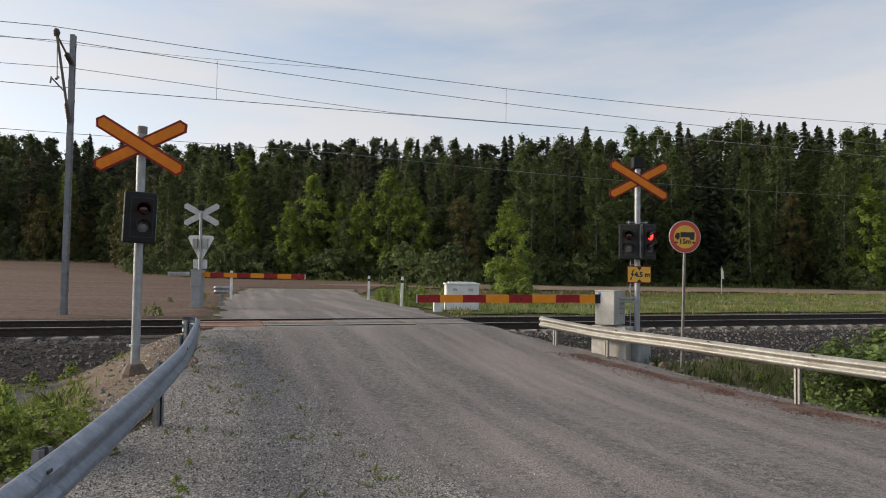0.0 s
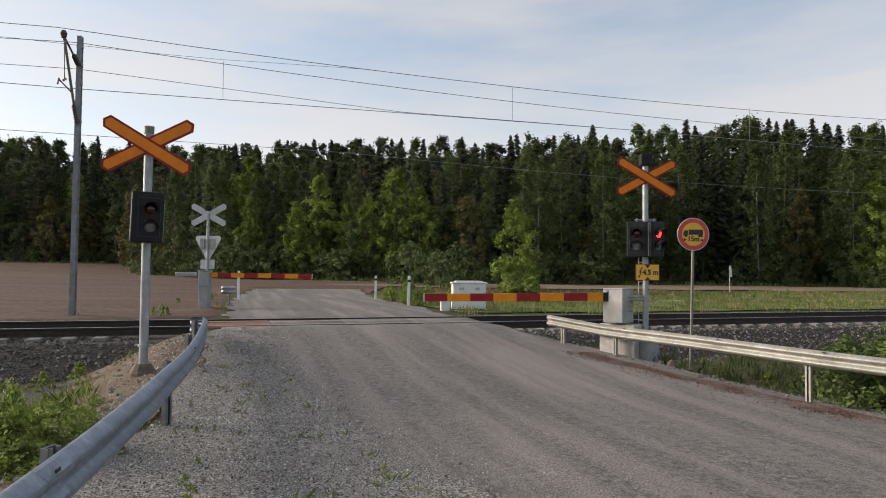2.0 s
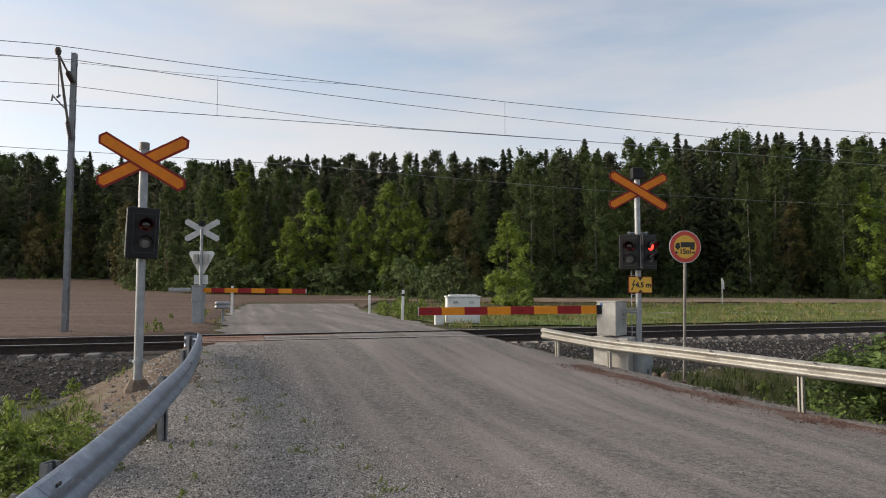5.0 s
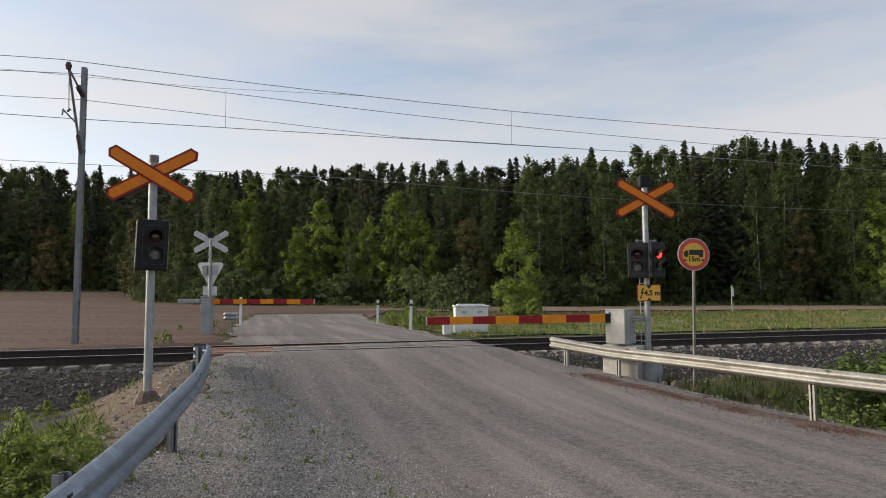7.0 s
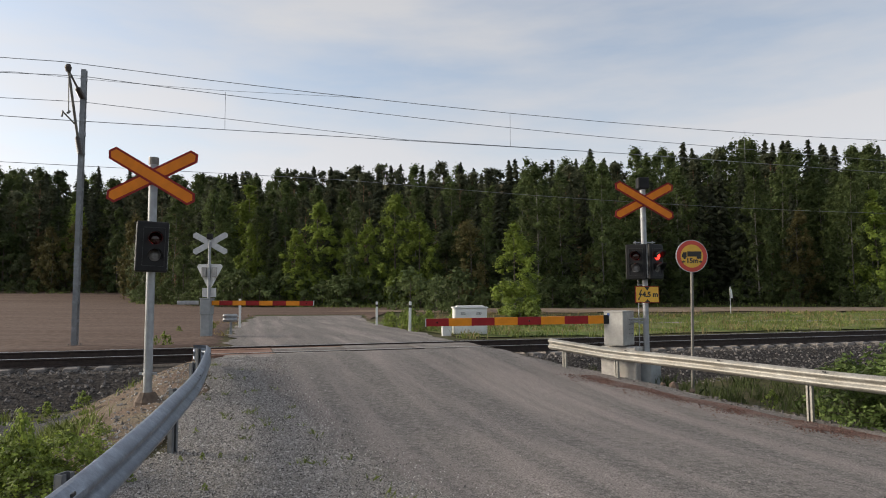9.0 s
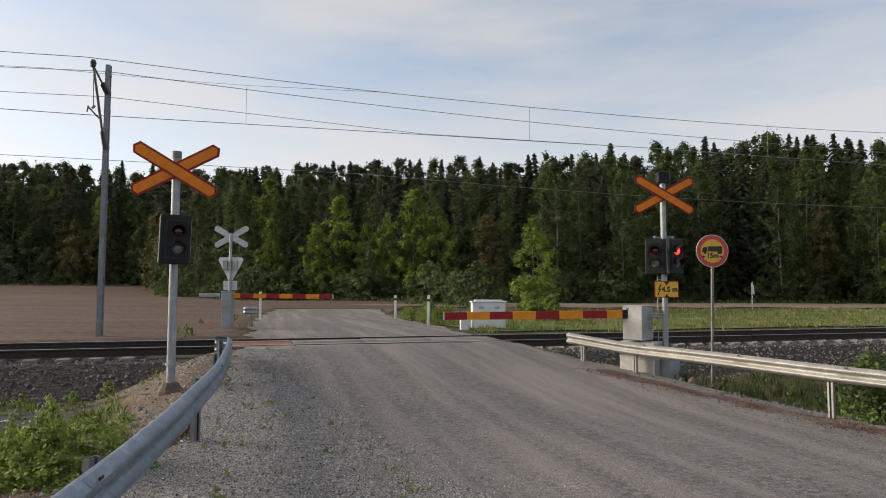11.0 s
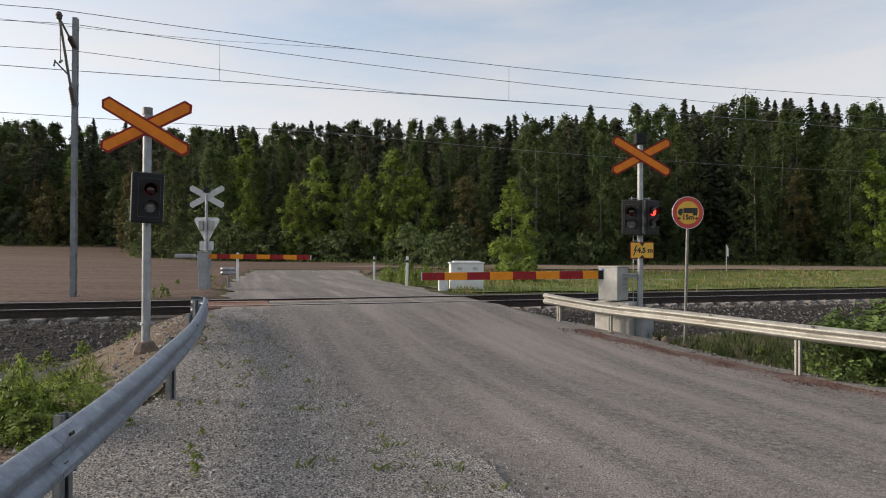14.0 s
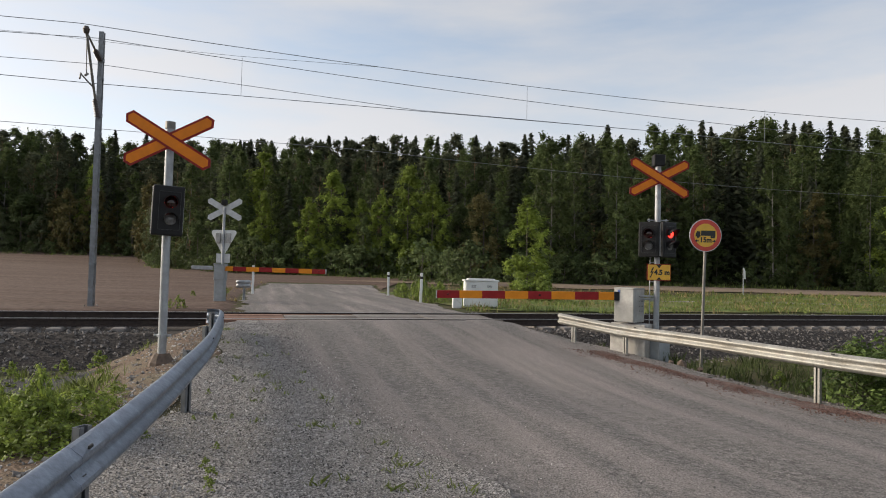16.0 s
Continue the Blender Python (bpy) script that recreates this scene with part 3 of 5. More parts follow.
def signal_head(parent, m, w, h, phase, r=0.085, dx=0.0):
    bm = bmesh.new()
    box(bm, (0, 0.055, 0), (w, 0.11, h), 0.02)
    box(bm, (0, 0.12, 0), (w * 0.78, 0.12, h * 0.86), 0.02)
    head = part("signal_head", bm, BLACK, parent, "black signal housing with two lamps")
    head.matrix_basis = m
    bm = bmesh.new()
    for c, s in (((-w * 0.34, 0, 0), (0.008, 0.012, h * 0.76)), ((w * 0.34, 0, 0), (0.008, 0.012, h * 0.76)), ((0, 0, h * 0.38), (w * 0.68, 0.012, 0.008)), ((0, 0, -h * 0.38), (w * 0.68, 0.012, 0.008))):
        box(bm, c, s)
    part("door_frame", bm, BLACK_WORN, head).location = (dx * 0.6, -0.004, 0)
    for sx in (-1, 1):
        bm = bmesh.new()
        box(bm, (sx * (w / 2 + 0.002), 0.075, 0), (0.006, 0.04, h * 0.93))
        part("edge_trim", bm, SIGN_BACK, head, "pale metal edge strip")
    flasher(head, pose(dx, -0.008, h * 0.17), r, phase)
    bm = bmesh.new()
    lens_dome(bm, r, r * 0.3, 0, -1, 0)
    part("lens", bm, LENS_CLEAR, head, "unlit clear lens", smooth=True).location = (dx, -0.003, -h * 0.17)
    visor(head, dx, h * 0.17, r)
    visor(head, dx, -h * 0.17, r)
    return head


def pole_part(parent, z0, z1, r, mat=GALV_POLE, lean=0.0):
    bm = bmesh.new()
    tube(bm, (0, 0, z0), (lean, 0, z1), r, r, 20)
    return part("pole", bm, mat, parent, smooth=False)


def lettering(text, size, parent, m, mat=INK):
    cu = bpy.data.curves.new("lettering", "FONT")
    cu.body, cu.size, cu.extrude, cu.align_x, cu.align_y, cu.offset = text, size, 0.0008, "CENTER", "CENTER", 0.006
    tmp = bpy.data.objects.new("lettering_source", cu)
    scene.collection.objects.link(tmp)
    me = bpy.data.meshes.new_from_object(tmp.evaluated_get(bpy.context.evaluated_depsgraph_get()))
    bpy.data.objects.remove(tmp)
    me.materials.clear()
    me.materials.append(mat)
    o = new("lettering", me)
    o.parent = parent
    o.matrix_basis = m @ pose(0, 0, 0, 90, 0, 0)
    return o


# road-side signal on its concrete foot
sm = thing("signal_mast", pose(-4.11, 9.02, 0.12, 0, 0, 0), "galvanised signal post with an orange crossbuck and a black flashing signal", "signal", "crossing signals")
pole_part(sm, 0.15, 3.42, 0.057)
bm = bmesh.new()
tube(bm, (0, 0, -0.25), (0, 0, 0.12), 0.18, 0.17, 10)
tube(bm, (0, 0, 0.12), (0, 0, 0.24), 0.17, 0.1, 10)
part("foundation", bm, CONCRETE_BROWN, sm, "chipped brown concrete foot")
bm = bmesh.new()
tube(bm, (0, 0, 3.34), (0, 0, 3.44), 0.067, 0.067, 16)
part("cap", bm, POST_DARK, sm)
bm = bmesh.new()
tube(bm, (0, 0, 0.47), (0, 0, 0.5), 0.075, 0.075, 16)
box(bm, (-0.09, 0, 0.485), (0.06, 0.03, 0.03), 0.004)
box(bm, (0.09, 0, 0.485), (0.06, 0.03, 0.03), 0.004)
part("clamp", bm, GALV_POLE, sm)
crossbuck(sm, 3.165, -0.075, 4, ORANGE, RED_EDGE, 1.36, roll=2.2, x=0.022)
signal_head(sm, pose(0.1, -0.2, 2.19, 0, 1.5, 27), 0.4, 0.68, 0, 0.08, 0.035)

# signal by the barrier drive
sr = thing("signal_mast", pose(3.66, 12.62, 0.0), "galvanised signal post with orange crossbuck, two black signals, warning plate", "signal", "crossing signals")
pole_part(sr, 0.5, 3.68, 0.053)
bm = bmesh.new()
box(bm, (0.03, 0.0, 0.05), (0.34, 0.34, 0.95), 0.015)
part("foundation", bm, GREY_BLUE, sr, "dark bluish grey footing block").matrix_basis = pose(0, 0, 0, 0, 0, 40)
bm = bmesh.new()
box(bm, (0.0, 0, 3.77), (0.21, 0.2, 0.22), 0.02)
part("bell", bm, BLACK, sr, "black warning bell box")
crossbuck(sr, 3.43, -0.08, 6, ORANGE, RED_EDGE, 1.3, 0.18, 1.0)
signal_head(sr, pose(-0.2, -0.14, 2.27, 0, 0, -26), 0.38, 0.66, 0)
signal_head(sr, pose(0.19, -0.15, 2.27, 0, 0, 34), 0.38, 0.66, 1)
bm = bmesh.new()
for x in (-0.16, 0.16):
    tube(bm, (x, 0, 2.61), (x, 0, 2.67), 0.012)
tube(bm, (-0.2, 0, 2.64), (0.2, 0, 2.64), 0.012)
part("bracket", bm, GALV_POLE, sr)
bm = bmesh.new()
tube(bm, (-0.13, 0, 0.2), (-0.13, 0, 2.0), 0.009, 0.009, 8)
for k in range(5):
    tube(bm, (-0.13, 0, 0.4 + 0.36 * k), (-0.04, 0, 0.4 + 0.36 * k), 0.008, 0.008, 6)
part("cable_rail", bm, GALV_POLE, sr)
bm = bmesh.new()
prism(bm, [(-0.225, -0.155), (0.225, -0.155), (0.225, 0.155), (-0.225, 0.155)], -0.006, 0.006, 0)
prism(bm, [(-0.212, -0.142), (0.212, -0.142), (0.212, 0.142), (-0.212, 0.142)], -0.0085, -0.0061, 1)
wp = part("warning_plate", bm, [RED_EDGE, YELLOW_SIGN], sr, "yellow plate with a lightning arrow and 4.5 m")
wp.matrix_basis = pose(0.01, -0.09, 1.66, 0, 0, 3)
bm = bmesh.new()
prism(bm, [(-0.05, 0.14), (0.05, 0.14), (0, 0.07)], -0.0105, -0.009)
prism(bm, [(-0.05, -0.14), (0.05, -0.14), (0, -0.09)], -0.0105, -0.009)
prism(bm, [(-0.12, 0.09), (-0.165, -0.01), (-0.135, -0.01), (-0.165, -0.08), (-0.172, -0.06), (-0.175, -0.11), (-0.135, -0.085), (-0.148, -0.08), (-0.1, 0.015), (-0.13, 0.015), (-0.095, 0.09)], -0.0105, -0.009)
part("symbol", bm, INK, wp)
lettering("4.5 m", 0.13, wp, pose(0.055, -0.0095, -0.005))


def boom(parent, m, first, n, piece):
    """A striped barrier boom that runs along +x from its holder; its first stripe is short."""
    bm = bmesh.new()
    box(bm, (-0.045, 0, 0), (0.1, 0.1, 0.17), 0.01)
    h = part("boom_holder", bm, BLACK, parent)
    h.matrix_basis = m
    x0 = 0.0
    for i in range(n):
        x1 = 0.29 + i * piece
        bm = bmesh.new()
        box(bm, (0, 0, 0), (x1 - x0, 0.06, 0.15), 0.004)
        st = part("boom_stripe", bm, RED_PAINT if (i % 2) != first else YELLOW, h, "red boom stripe" if (i % 2) != first else "yellow boom stripe")
        st.matrix_basis = pose((x0 + x1) / 2, 0, 0)
        x0 = x1
    bm = bmesh.new()
    box(bm, (x0 + 0.011, 0, 0), (0.022, 0.07, 0.16), 0.003)
    part("end_cap", bm, SIGN_BACK, h)
    return h


# barrier drive beside the signal
bd = thing("barrier", pose(3.02, 12.5, 0.0, 0, 0, 0), "grey barrier drive on concrete with lowered red and yellow boom", "barrier", "level crossing barriers")
bm = bmesh.new()
box(bm, (0, 0, 0), (0.44, 0.4, 0.62), 0.012)
cabr = part("drive_box", bm, GREY_BOX, bd)
cabr.matrix_basis = pose(0.17, 0.27, 1.02, 0, 0, 48)
bm = bmesh.new()
box(bm, (0, 0, 0), (0.455, 0.415, 0.03), 0.008)
part("lid", bm, GREY_BOX, cabr).location = (0, 0, 0.32)
for i in range(3):
    for j in range(4):
        bm = bmesh.new()
        box(bm, (0.02 + 0.06 * i, -0.202, -0.1 + j * 0.09), (0.014, 0.008, 0.014))
        part("vent_hole", bm, INK, cabr)
bm = bmesh.new()
box(bm, (-0.222, 0.1, 0.26), (0.006, 0.05, 0.06))
part("plate", bm, material("blue_plate", (0.05, 0.1, 0.3), 0.5), cabr, "small blue plate")
bm = bmesh.new()
box(bm, (0, 0, 0), (0.72, 0.4, 1.1), 0.02)
part("plinth", bm, CONCRETE, bd, "concrete plinth").matrix_basis = pose(0.24, 0.3, 0.13, 0, 0, -42)
bm = bmesh.new()
tube(bm, (0.3, 0.2, 1.15), (0.62, 0.14, 1.15), 0.02)
tube(bm, (0.3, 0.2, 1.2), (0.62, 0.14, 1.2), 0.02)
part("bracket", bm, GALV_POLE, bd)
bh = boom(bd, pose(-0.13, 0.22, 1.19, 0, 1.0, 174), 0, 8, 0.444)
flasher(bh, pose(3.18, 0.036, 0.0, 0, 0, 180), 0.02, 0, LIT_SMALL)
flasher(bh, pose(1.4, 0.036, 0.0, 0, 0, 180), 0.02, 0, LIT_SMALL)

# barrier and signal seen from behind, across the track
sf = thing("signal_mast", pose(-7.92, 21.79, 0.3), "slim grey signal post with bare sign backs", "signal", "crossing signals")
pole_part(sf, 0.0, 3.2, 0.045)
crossbuck(sf, 3.15, 0.06, 0, SIGN_BACK, SIGN_BACK, 1.3, 0.19)
bm = bmesh.new()
box(bm, (0, 0, 3.37), (0.17, 0.17, 0.18), 0.02)
part("bell", bm, BLACK, sf, "black warning bell box")
bm = bmesh.new()
tri = []
for cx, cz, a0 in ((-0.33, 0.3, 150), (0.0, -0.32, 270), (0.33, 0.3, 30)):
    tri += [(cx + 0.085 * math.cos(radians(a0 + d)), cz + 0.085 * math.sin(radians(a0 + d))) for d in (-60, -30, 0, 30, 60)]
prism(bm, tri, 0.05, 0.062)
part("yield_plate", bm, WHITE, sf, "pale back of a triangular plate").location = (0, 0, 2.08)
for x in (-0.17, 0.17):
    bm = bmesh.new()
    box(bm, (x, 0.02, 2.2), (0.15, 0.14, 0.32), 0.015)
    part("signal_back", bm, GREY_BOX, sf)
bm = bmesh.new()
box(bm, (0, 0.04, 1.53), (0.46, 0.02, 0.3), 0.006)
part("plate", bm, SIGN_BACK, sf)
bf = thing("barrier", pose(-7.92, 21.65, 0.3), "grey barrier drive with lowered red and yellow boom and counterweight", "barrier", "level crossing barriers")
bm = bmesh.new()
box(bm, (0, 0, 0.4), (0.3, 0.32, 0.86), 0.015)
box(bm, (0, 0, 1.06), (0.34, 0.36, 0.5), 0.02)
part("drive_box", bm, GREY_BLUE, bf)
bm = bmesh.new()
box(bm, (0, 0, 1.33), (0.36, 0.38, 0.04), 0.01)
part("lid", bm, GREY_BLUE, bf)
bm = bmesh.new()
box(bm, (-0.62, 0.0, 1.2), (0.7, 0.07, 0.13), 0.02)
part("counterweight", bm, GALV_POLE, bf)
bh = boom(bf, pose(0.14, -0.02, 1.19, 0, 0.4, -5), 0, 8, 0.444)
flasher(bh, pose(3.18, -0.036, 0.0), 0.022, 0, LIT_SMALL)

# round sign
rs = thing("road_sign", pose(5.03, 14.12, -0.1), "round yellow lorry sign with red rim and 15m on post", "road sign")
pole_part(rs, -0.4, 2.3, 0.03, POST_DARK, 0.06)


def disc(r, n=40):
    return [(r * math.cos(2 * math.pi * i / n), r * math.sin(2 * math.pi * i / n)) for i in range(n)]


bm = bmesh.new()
prism(bm, disc(0.345), -0.008, 0.008, 0)
prism(bm, disc(0.33), -0.011, -0.0081, 1)
prism(bm, disc(0.245), -0.0135, -0.0111, 2)
dp = part("disc", bm, [SIGN_BACK, material("sign_red", (0.55, 0.05, 0.03), 0.4, 0, 0.05), YELLOW_SIGN], rs)
dp.matrix_basis = pose(0.05, -0.045, 2.57, 0, 0, 5)
bm = bmesh.new()
prism(bm, [(-0.12, -0.005), (0.19, -0.005), (0.19, 0.09), (-0.085, 0.09), (-0.085, 0.005), (-0.12, 0.005)], -0.0158, -0.0136)
prism(bm, [(-0.19, -0.02), (-0.1, -0.02), (-0.1, 0.075), (-0.16, 0.075), (-0.19, 0.03)], -0.0158, -0.0136)
for x in (-0.14, 0.12, 0.16):
    prism(bm, [(x + px, -0.025 + pz) for px, pz in disc(0.025, 14)], -0.0162, -0.0138)
for sx in (-1, 1):
    prism(bm, [(sx * 0.2, -0.1), (sx * 0.165, -0.07), (sx * 0.165, -0.09), (sx * 0.13, -0.09), (sx * 0.13, -0.11), (sx * 0.165, -0.11), (sx * 0.165, -0.13)], -0.0158, -0.0136)
part("lorry_symbol", bm, INK, dp).matrix_basis = Matrix.Translation((-0.005, 0, -0.005)) @ Matrix.Diagonal((1.12, 1, 1.15, 1))
lettering("15m", 0.145, dp, pose(0, -0.0145, -0.1))

# delineators
bm = bmesh.new()
box(bm, (0, 0, 0.5), (0.1, 0.035, 1.16), 0.012)
dl = thing("delineator", pose(-3.3, 29.92, 0.4), "white plastic road marker post with a black band", "marker post", "marker posts")
part("post", bm, WHITE, dl)
bm = bmesh.new()
box(bm, (0, 0, 0.9), (0.106, 0.041, 0.1), 0.008)
part("band", bm, INK, dl)
copy_thing(dl, pose(-1.49, 24.33, 0.42, 0, 1, 4))
copy_thing(dl, pose(-8.52, 27.0, 0.55))

# white cabinet
wc = thing("equipment_cabinet", pose(0.62, 22.2, 0.3, 0, 0, 6), "white steel railway equipment cabinet with a small side box", "cabinet")
bm = bmesh.new()
box(bm, (0, 0, 0.56), (1.08, 0.6, 0.84), 0.015)
part("body", bm, WHITE, wc)
bm = bmesh.new()
box(bm, (0, 0, 1.0), (1.16, 0.68, 0.05), 0.015)
box(bm, (0, 0, 1.04), (0.9, 0.5, 0.05), 0.02)
part("roof", bm, WHITE, wc)
for x in (-0.26, 0.26):
    bm = bmesh.new()
    box(bm, (x, -0.308, 0.56), (0.49, 0.016, 0.76), 0.004)
    dr = part("door", bm, WHITE, wc)
    bm = bmesh.new()
    box(bm, (x * 0.25, -0.325, 0.56), (0.02, 0.02, 0.12), 0.004)
    part("handle", bm, BLACK, dr)
    bm = bmesh.new()
    for k in range(4):
        box(bm, (x, -0.318, 0.84 - 0.022 * k), (0.16, 0.006, 0.008))
    part("vent", bm, INK, dr, "dark ventilation slits")
for x in (-0.42, 0.42):
    bm = bmesh.new()
    box(bm, (x, 0, 0.05), (0.12, 0.5, 0.2), 0.01)
    part("foot", bm, GREY_BOX, wc)
bm = bmesh.new()
box(bm, (-0.78, -0.1, 0.22), (0.3, 0.36, 0.46), 0.012)
part("side_box", bm, WHITE, wc)

# short rail end across the track
guard_rail([(-7.32, 22.8, 0.98), (-7.36, 22.6, 0.98), (-7.5, 22.5, 0.98), (-7.66, 22.5, 0.98)], [(-7.45, 22.65, 0.1, 1.0, 20)], GALV_POLE, -1.0, "short curled guard rail end on one post", [])

# ---- overhead line ----
cp = thing("catenary_pole", pose(-9.9, 17.55, 0.3, 0, 0, YAW - 97), "tall grey steel catenary pole with a bracket arm", "catenary pole")
bm = bmesh.new()
for s in (-1, 1):
    v = []
    for z, w in ((-0.3, 0.09), (7.52, 0.055)):
        v.append([bm.verts.new((s * w + a, b, z)) for a, b in ((-0.018, -0.06), (0.018, -0.06), (0.018, 0.06), (-0.018, 0.06))])
    for i in range(4):
        bm.faces.new((v[0][i], v[0][(i + 1) % 4], v[1][(i + 1) % 4], v[1][i]))
    bm.faces.new(v[0][::-1])
    bm.faces.new(v[1])
part("chord", bm, POLE_STEEL, cp)
for i in range(15):
    z = 0.25 + i * 0.5
    w = 0.09 - 0.035 * z / 7.5
    for y in (0.066, -0.066):
        bm = bmesh.new()
        box(bm, (0, y, z), (2 * w, 0.012, 0.09))
        part("batten", bm, POLE_STEEL, cp)
bm = bmesh.new()
box(bm, (0, 0, 0.08), (0.36, 0.3, 0.03), 0.004)
for sx in (-1, 1):
    for sy in (-1, 1):
        tube(bm, (sx * 0.14, sy * 0.11, 0.08), (sx * 0.14, sy * 0.11, 0.16), 0.014, 0.014, 6)
part("base_plate", bm, POST_DARK, cp)
bm = bmesh.new()
box(bm, (0, 0, -0.14), (0.6, 0.5, 0.42), 0.05)
part("foundation", bm, CONCRETE_BROWN, cp)
AR = 1.22     # reach of the bracket
for nm, a, b, r in (("top_tube", (0.12, 0, 6.75), (AR * 0.97, 0, 7.1), 0.026), ("stay_tube", (0.12, 0, 5.2), (AR, 0, 7.15), 0.032), ("steady_arm", (0.78, 0.02, 6.2), (0.52, 0.03, 5.7), 0.03), ("hanger", (AR - 0.06, 0, 7.0), (AR - 0.14, 0, 6.05), 0.012),
                    ("registration_arm", (0.42, 0, 5.86), (AR + 0.1, -0.05, 6.0), 0.018), ("arm_clamp", (AR + 0.1, -0.05, 6.02), (AR + 0.16, -0.05, 5.86), 0.022), ("hanger_clamp", (AR - 0.22, 0, 6.1), (AR - 0.08, 0, 6.02), 0.03)):
    bm = bmesh.new()
    tube(bm, a, b, r)
    part(nm, bm, POST_DARK, cp)
for a, b in (((0.12, 0, 6.75), (0.5, 0, 6.87)), ((0.12, 0, 5.2), (0.38, 0, 5.6))):
    a, b = Vector(a), Vector(b)
    bm = bmesh.new()
    for i in range(7):
        c = a + (b - a) * (i / 7)
        tube(bm, c, c + (b - a) * 0.09, 0.075, 0.045, 12)
    tube(bm, a, b, 0.035)
    part("insulator", bm, INSUL, cp)
bm = bmesh.new()
tube(bm, (AR, 0, 7.07), (AR, 0, 7.17), 0.06, 0.085, 12)
tube(bm, (AR, 0, 7.17), (AR, 0, 7.25), 0.085, 0.05, 12)
part("insulator", bm, INSUL, cp)


def wire(pts, r, label):
    p = [Vector(q) for q in pts]
    verts, faces = [], []
    up = (p[-1] - p[0]).normalized()
    e = up.orthogonal().normalized()
    g = up.cross(e)
    for i, q in enumerate(p):
        verts += [q + e * r * math.cos(j * math.pi / 3) + g * r * math.sin(j * math.pi / 3) for j in range(6)]
        if i:
            faces += [(6 * i - 6 + j, 6 * i - 6 + (j + 1) % 6, 6 * i + (j + 1) % 6, 6 * i + j) for j in range(6)]
    faces += [tuple(range(5, -1, -1)), tuple(range(len(verts) - 6, len(verts)))]
    return tagged(raw("overhead_wire", verts, faces, WIRE), label, "wire", "overhead wires")


def span(s, knots, n=10):
    """A wire along the track at offset s, through (along, height) knots, sagging between them."""
    out = []
    for (u0, z0, k), (u1, z1, _) in zip(knots, knots[1:]):
        for i in range(n):
            t = i / n
            out.append((*on_track(u0 + (u1 - u0) * t, s), z0 + (z1 - z0) * t - k * 4 * t * (1 - t)))
    return out + [(*on_track(knots[-1][0], s), knots[-1][1])]


W0 = 0.0
wire(span(W0, [(-60, 6.9, 0.45), (-9.0, 6.82, 0.3), (18, 6.92, 0.25), (90, 7.0, 0.3)]), 0.0075, "thin dark feeder wire above the track")
wire(span(W0 - 0.05, [(-60, 6.5, 0.7), (-8.6, 6.52, 0.02), (-1.3, 6.23, 0.03), (7.2, 6.11, 0.0), (90, 5.95, 0)]), 0.007, "thin dark auxiliary wire above the track")
wire(span(W0 + 0.02, [(-60, 6.45, 0.6), (-9.9, 6.5, 0.02), (-5.6, 6.5, 0.0), (-2.3, 6.63, 0)]), 0.004, "thin dark messenger wire above the track")
wire(span(W0 + 0.05, [(-60, 5.85, 0.4), (-8.6, 5.97, 0.0), (-1.3, 5.65, 0.0), (6, 5.72, 0), (90, 5.75, 0)]), 0.006, "thin dark anchoring wire above the track")
wire(span(W0, [(-60, 5.48, 0), (-9, 5.52, 0), (5.3, 5.7, 0), (90, 5.8, 0)]), 0.0075, "thin dark contact wire above the track")
wire(span(4.2, [(-60, 5.3, 0.1), (-11, 5.29, 0.0), (-2, 5.28, 0.15), (20, 5.05, 0.1), (90, 5.2, 0.1)]), 0.007, "thin dark return wire behind the track")
for u, z0, z1 in ((-5.58, 5.57, 6.46), (1.71, 5.66, 6.58), (9.53, 5.71, 6.69)):
    wire([(*on_track(u, W0), z0), (*on_track(u, W0), z1)], 0.005, "short vertical dropper wire")

# ---- plants and stones ----
rng = np.random.default_rng(7)


def unit(a):
    return a / (np.linalg.norm(a, axis=1)[:, None] + 1e-9)


def spray(centres, per, spread, size, flat=0.0, aspect=1.6, height=1.0):
    """Many small folded leaves in a shell round each centre, turned outwards: vertices and faces."""
    c = np.repeat(np.asarray(centres, float), per, axis=0)
    n = len(c)
    out = unit(rng.normal(0, 1, (n, 3)))
    p = c + out * rng.uniform(0.35, 1.5, (n, 1)) * np.asarray(spread)
    stem = np.stack([0 * p[:, 0], 0 * p[:, 0], 0.6 * p[:, 2]], 1)
    nn = unit(0.75 * out + 0.7 * unit(p - stem) + 0.5 * rng.normal(0, 1, (n, 3)) + np.array([0, 0, 0.25]))
    d = rng.normal(0, 1, (n, 3))
    d[:, 2] = d[:, 2] * (1 - flat) - 0.3
    d = unit(d - nn * (d * nn).sum(1)[:, None])
    e = np.cross(nn, d)
    s = (size * rng.uniform(0.55, 1.35, n))[:, None]
    deep = rng.uniform(0, 1, n) < (0.28 if height > 2 else 0.0)
    s[deep] *= 1.65
    p[deep] = c[deep] + (p[deep] - c[deep]) * 0.5
    if height > 2:      # far crowns: one pointed blade a leaf
        v = np.stack([p - d * s * 0.5 * aspect - e * s * 0.5, p - d * s * 0.5 * aspect + e * s * 0.5, p + d * s * 0.5 * aspect], 1).reshape(-1, 3)
        return v, np.arange(3 * n).reshape(-1, 3)
    v = np.stack([p - d * s * 0.5 * aspect, p + e * s * 0.5 - nn * s * 0.1, p + d * s * 0.5 * aspect, p - e * s * 0.5 - nn * s * 0.1], 1).reshape(-1, 3)
    i = np.arange(n)[:, None] * 4
    return v, np.concatenate([i + [0, 1, 2], i + [0, 2, 3]], 0)


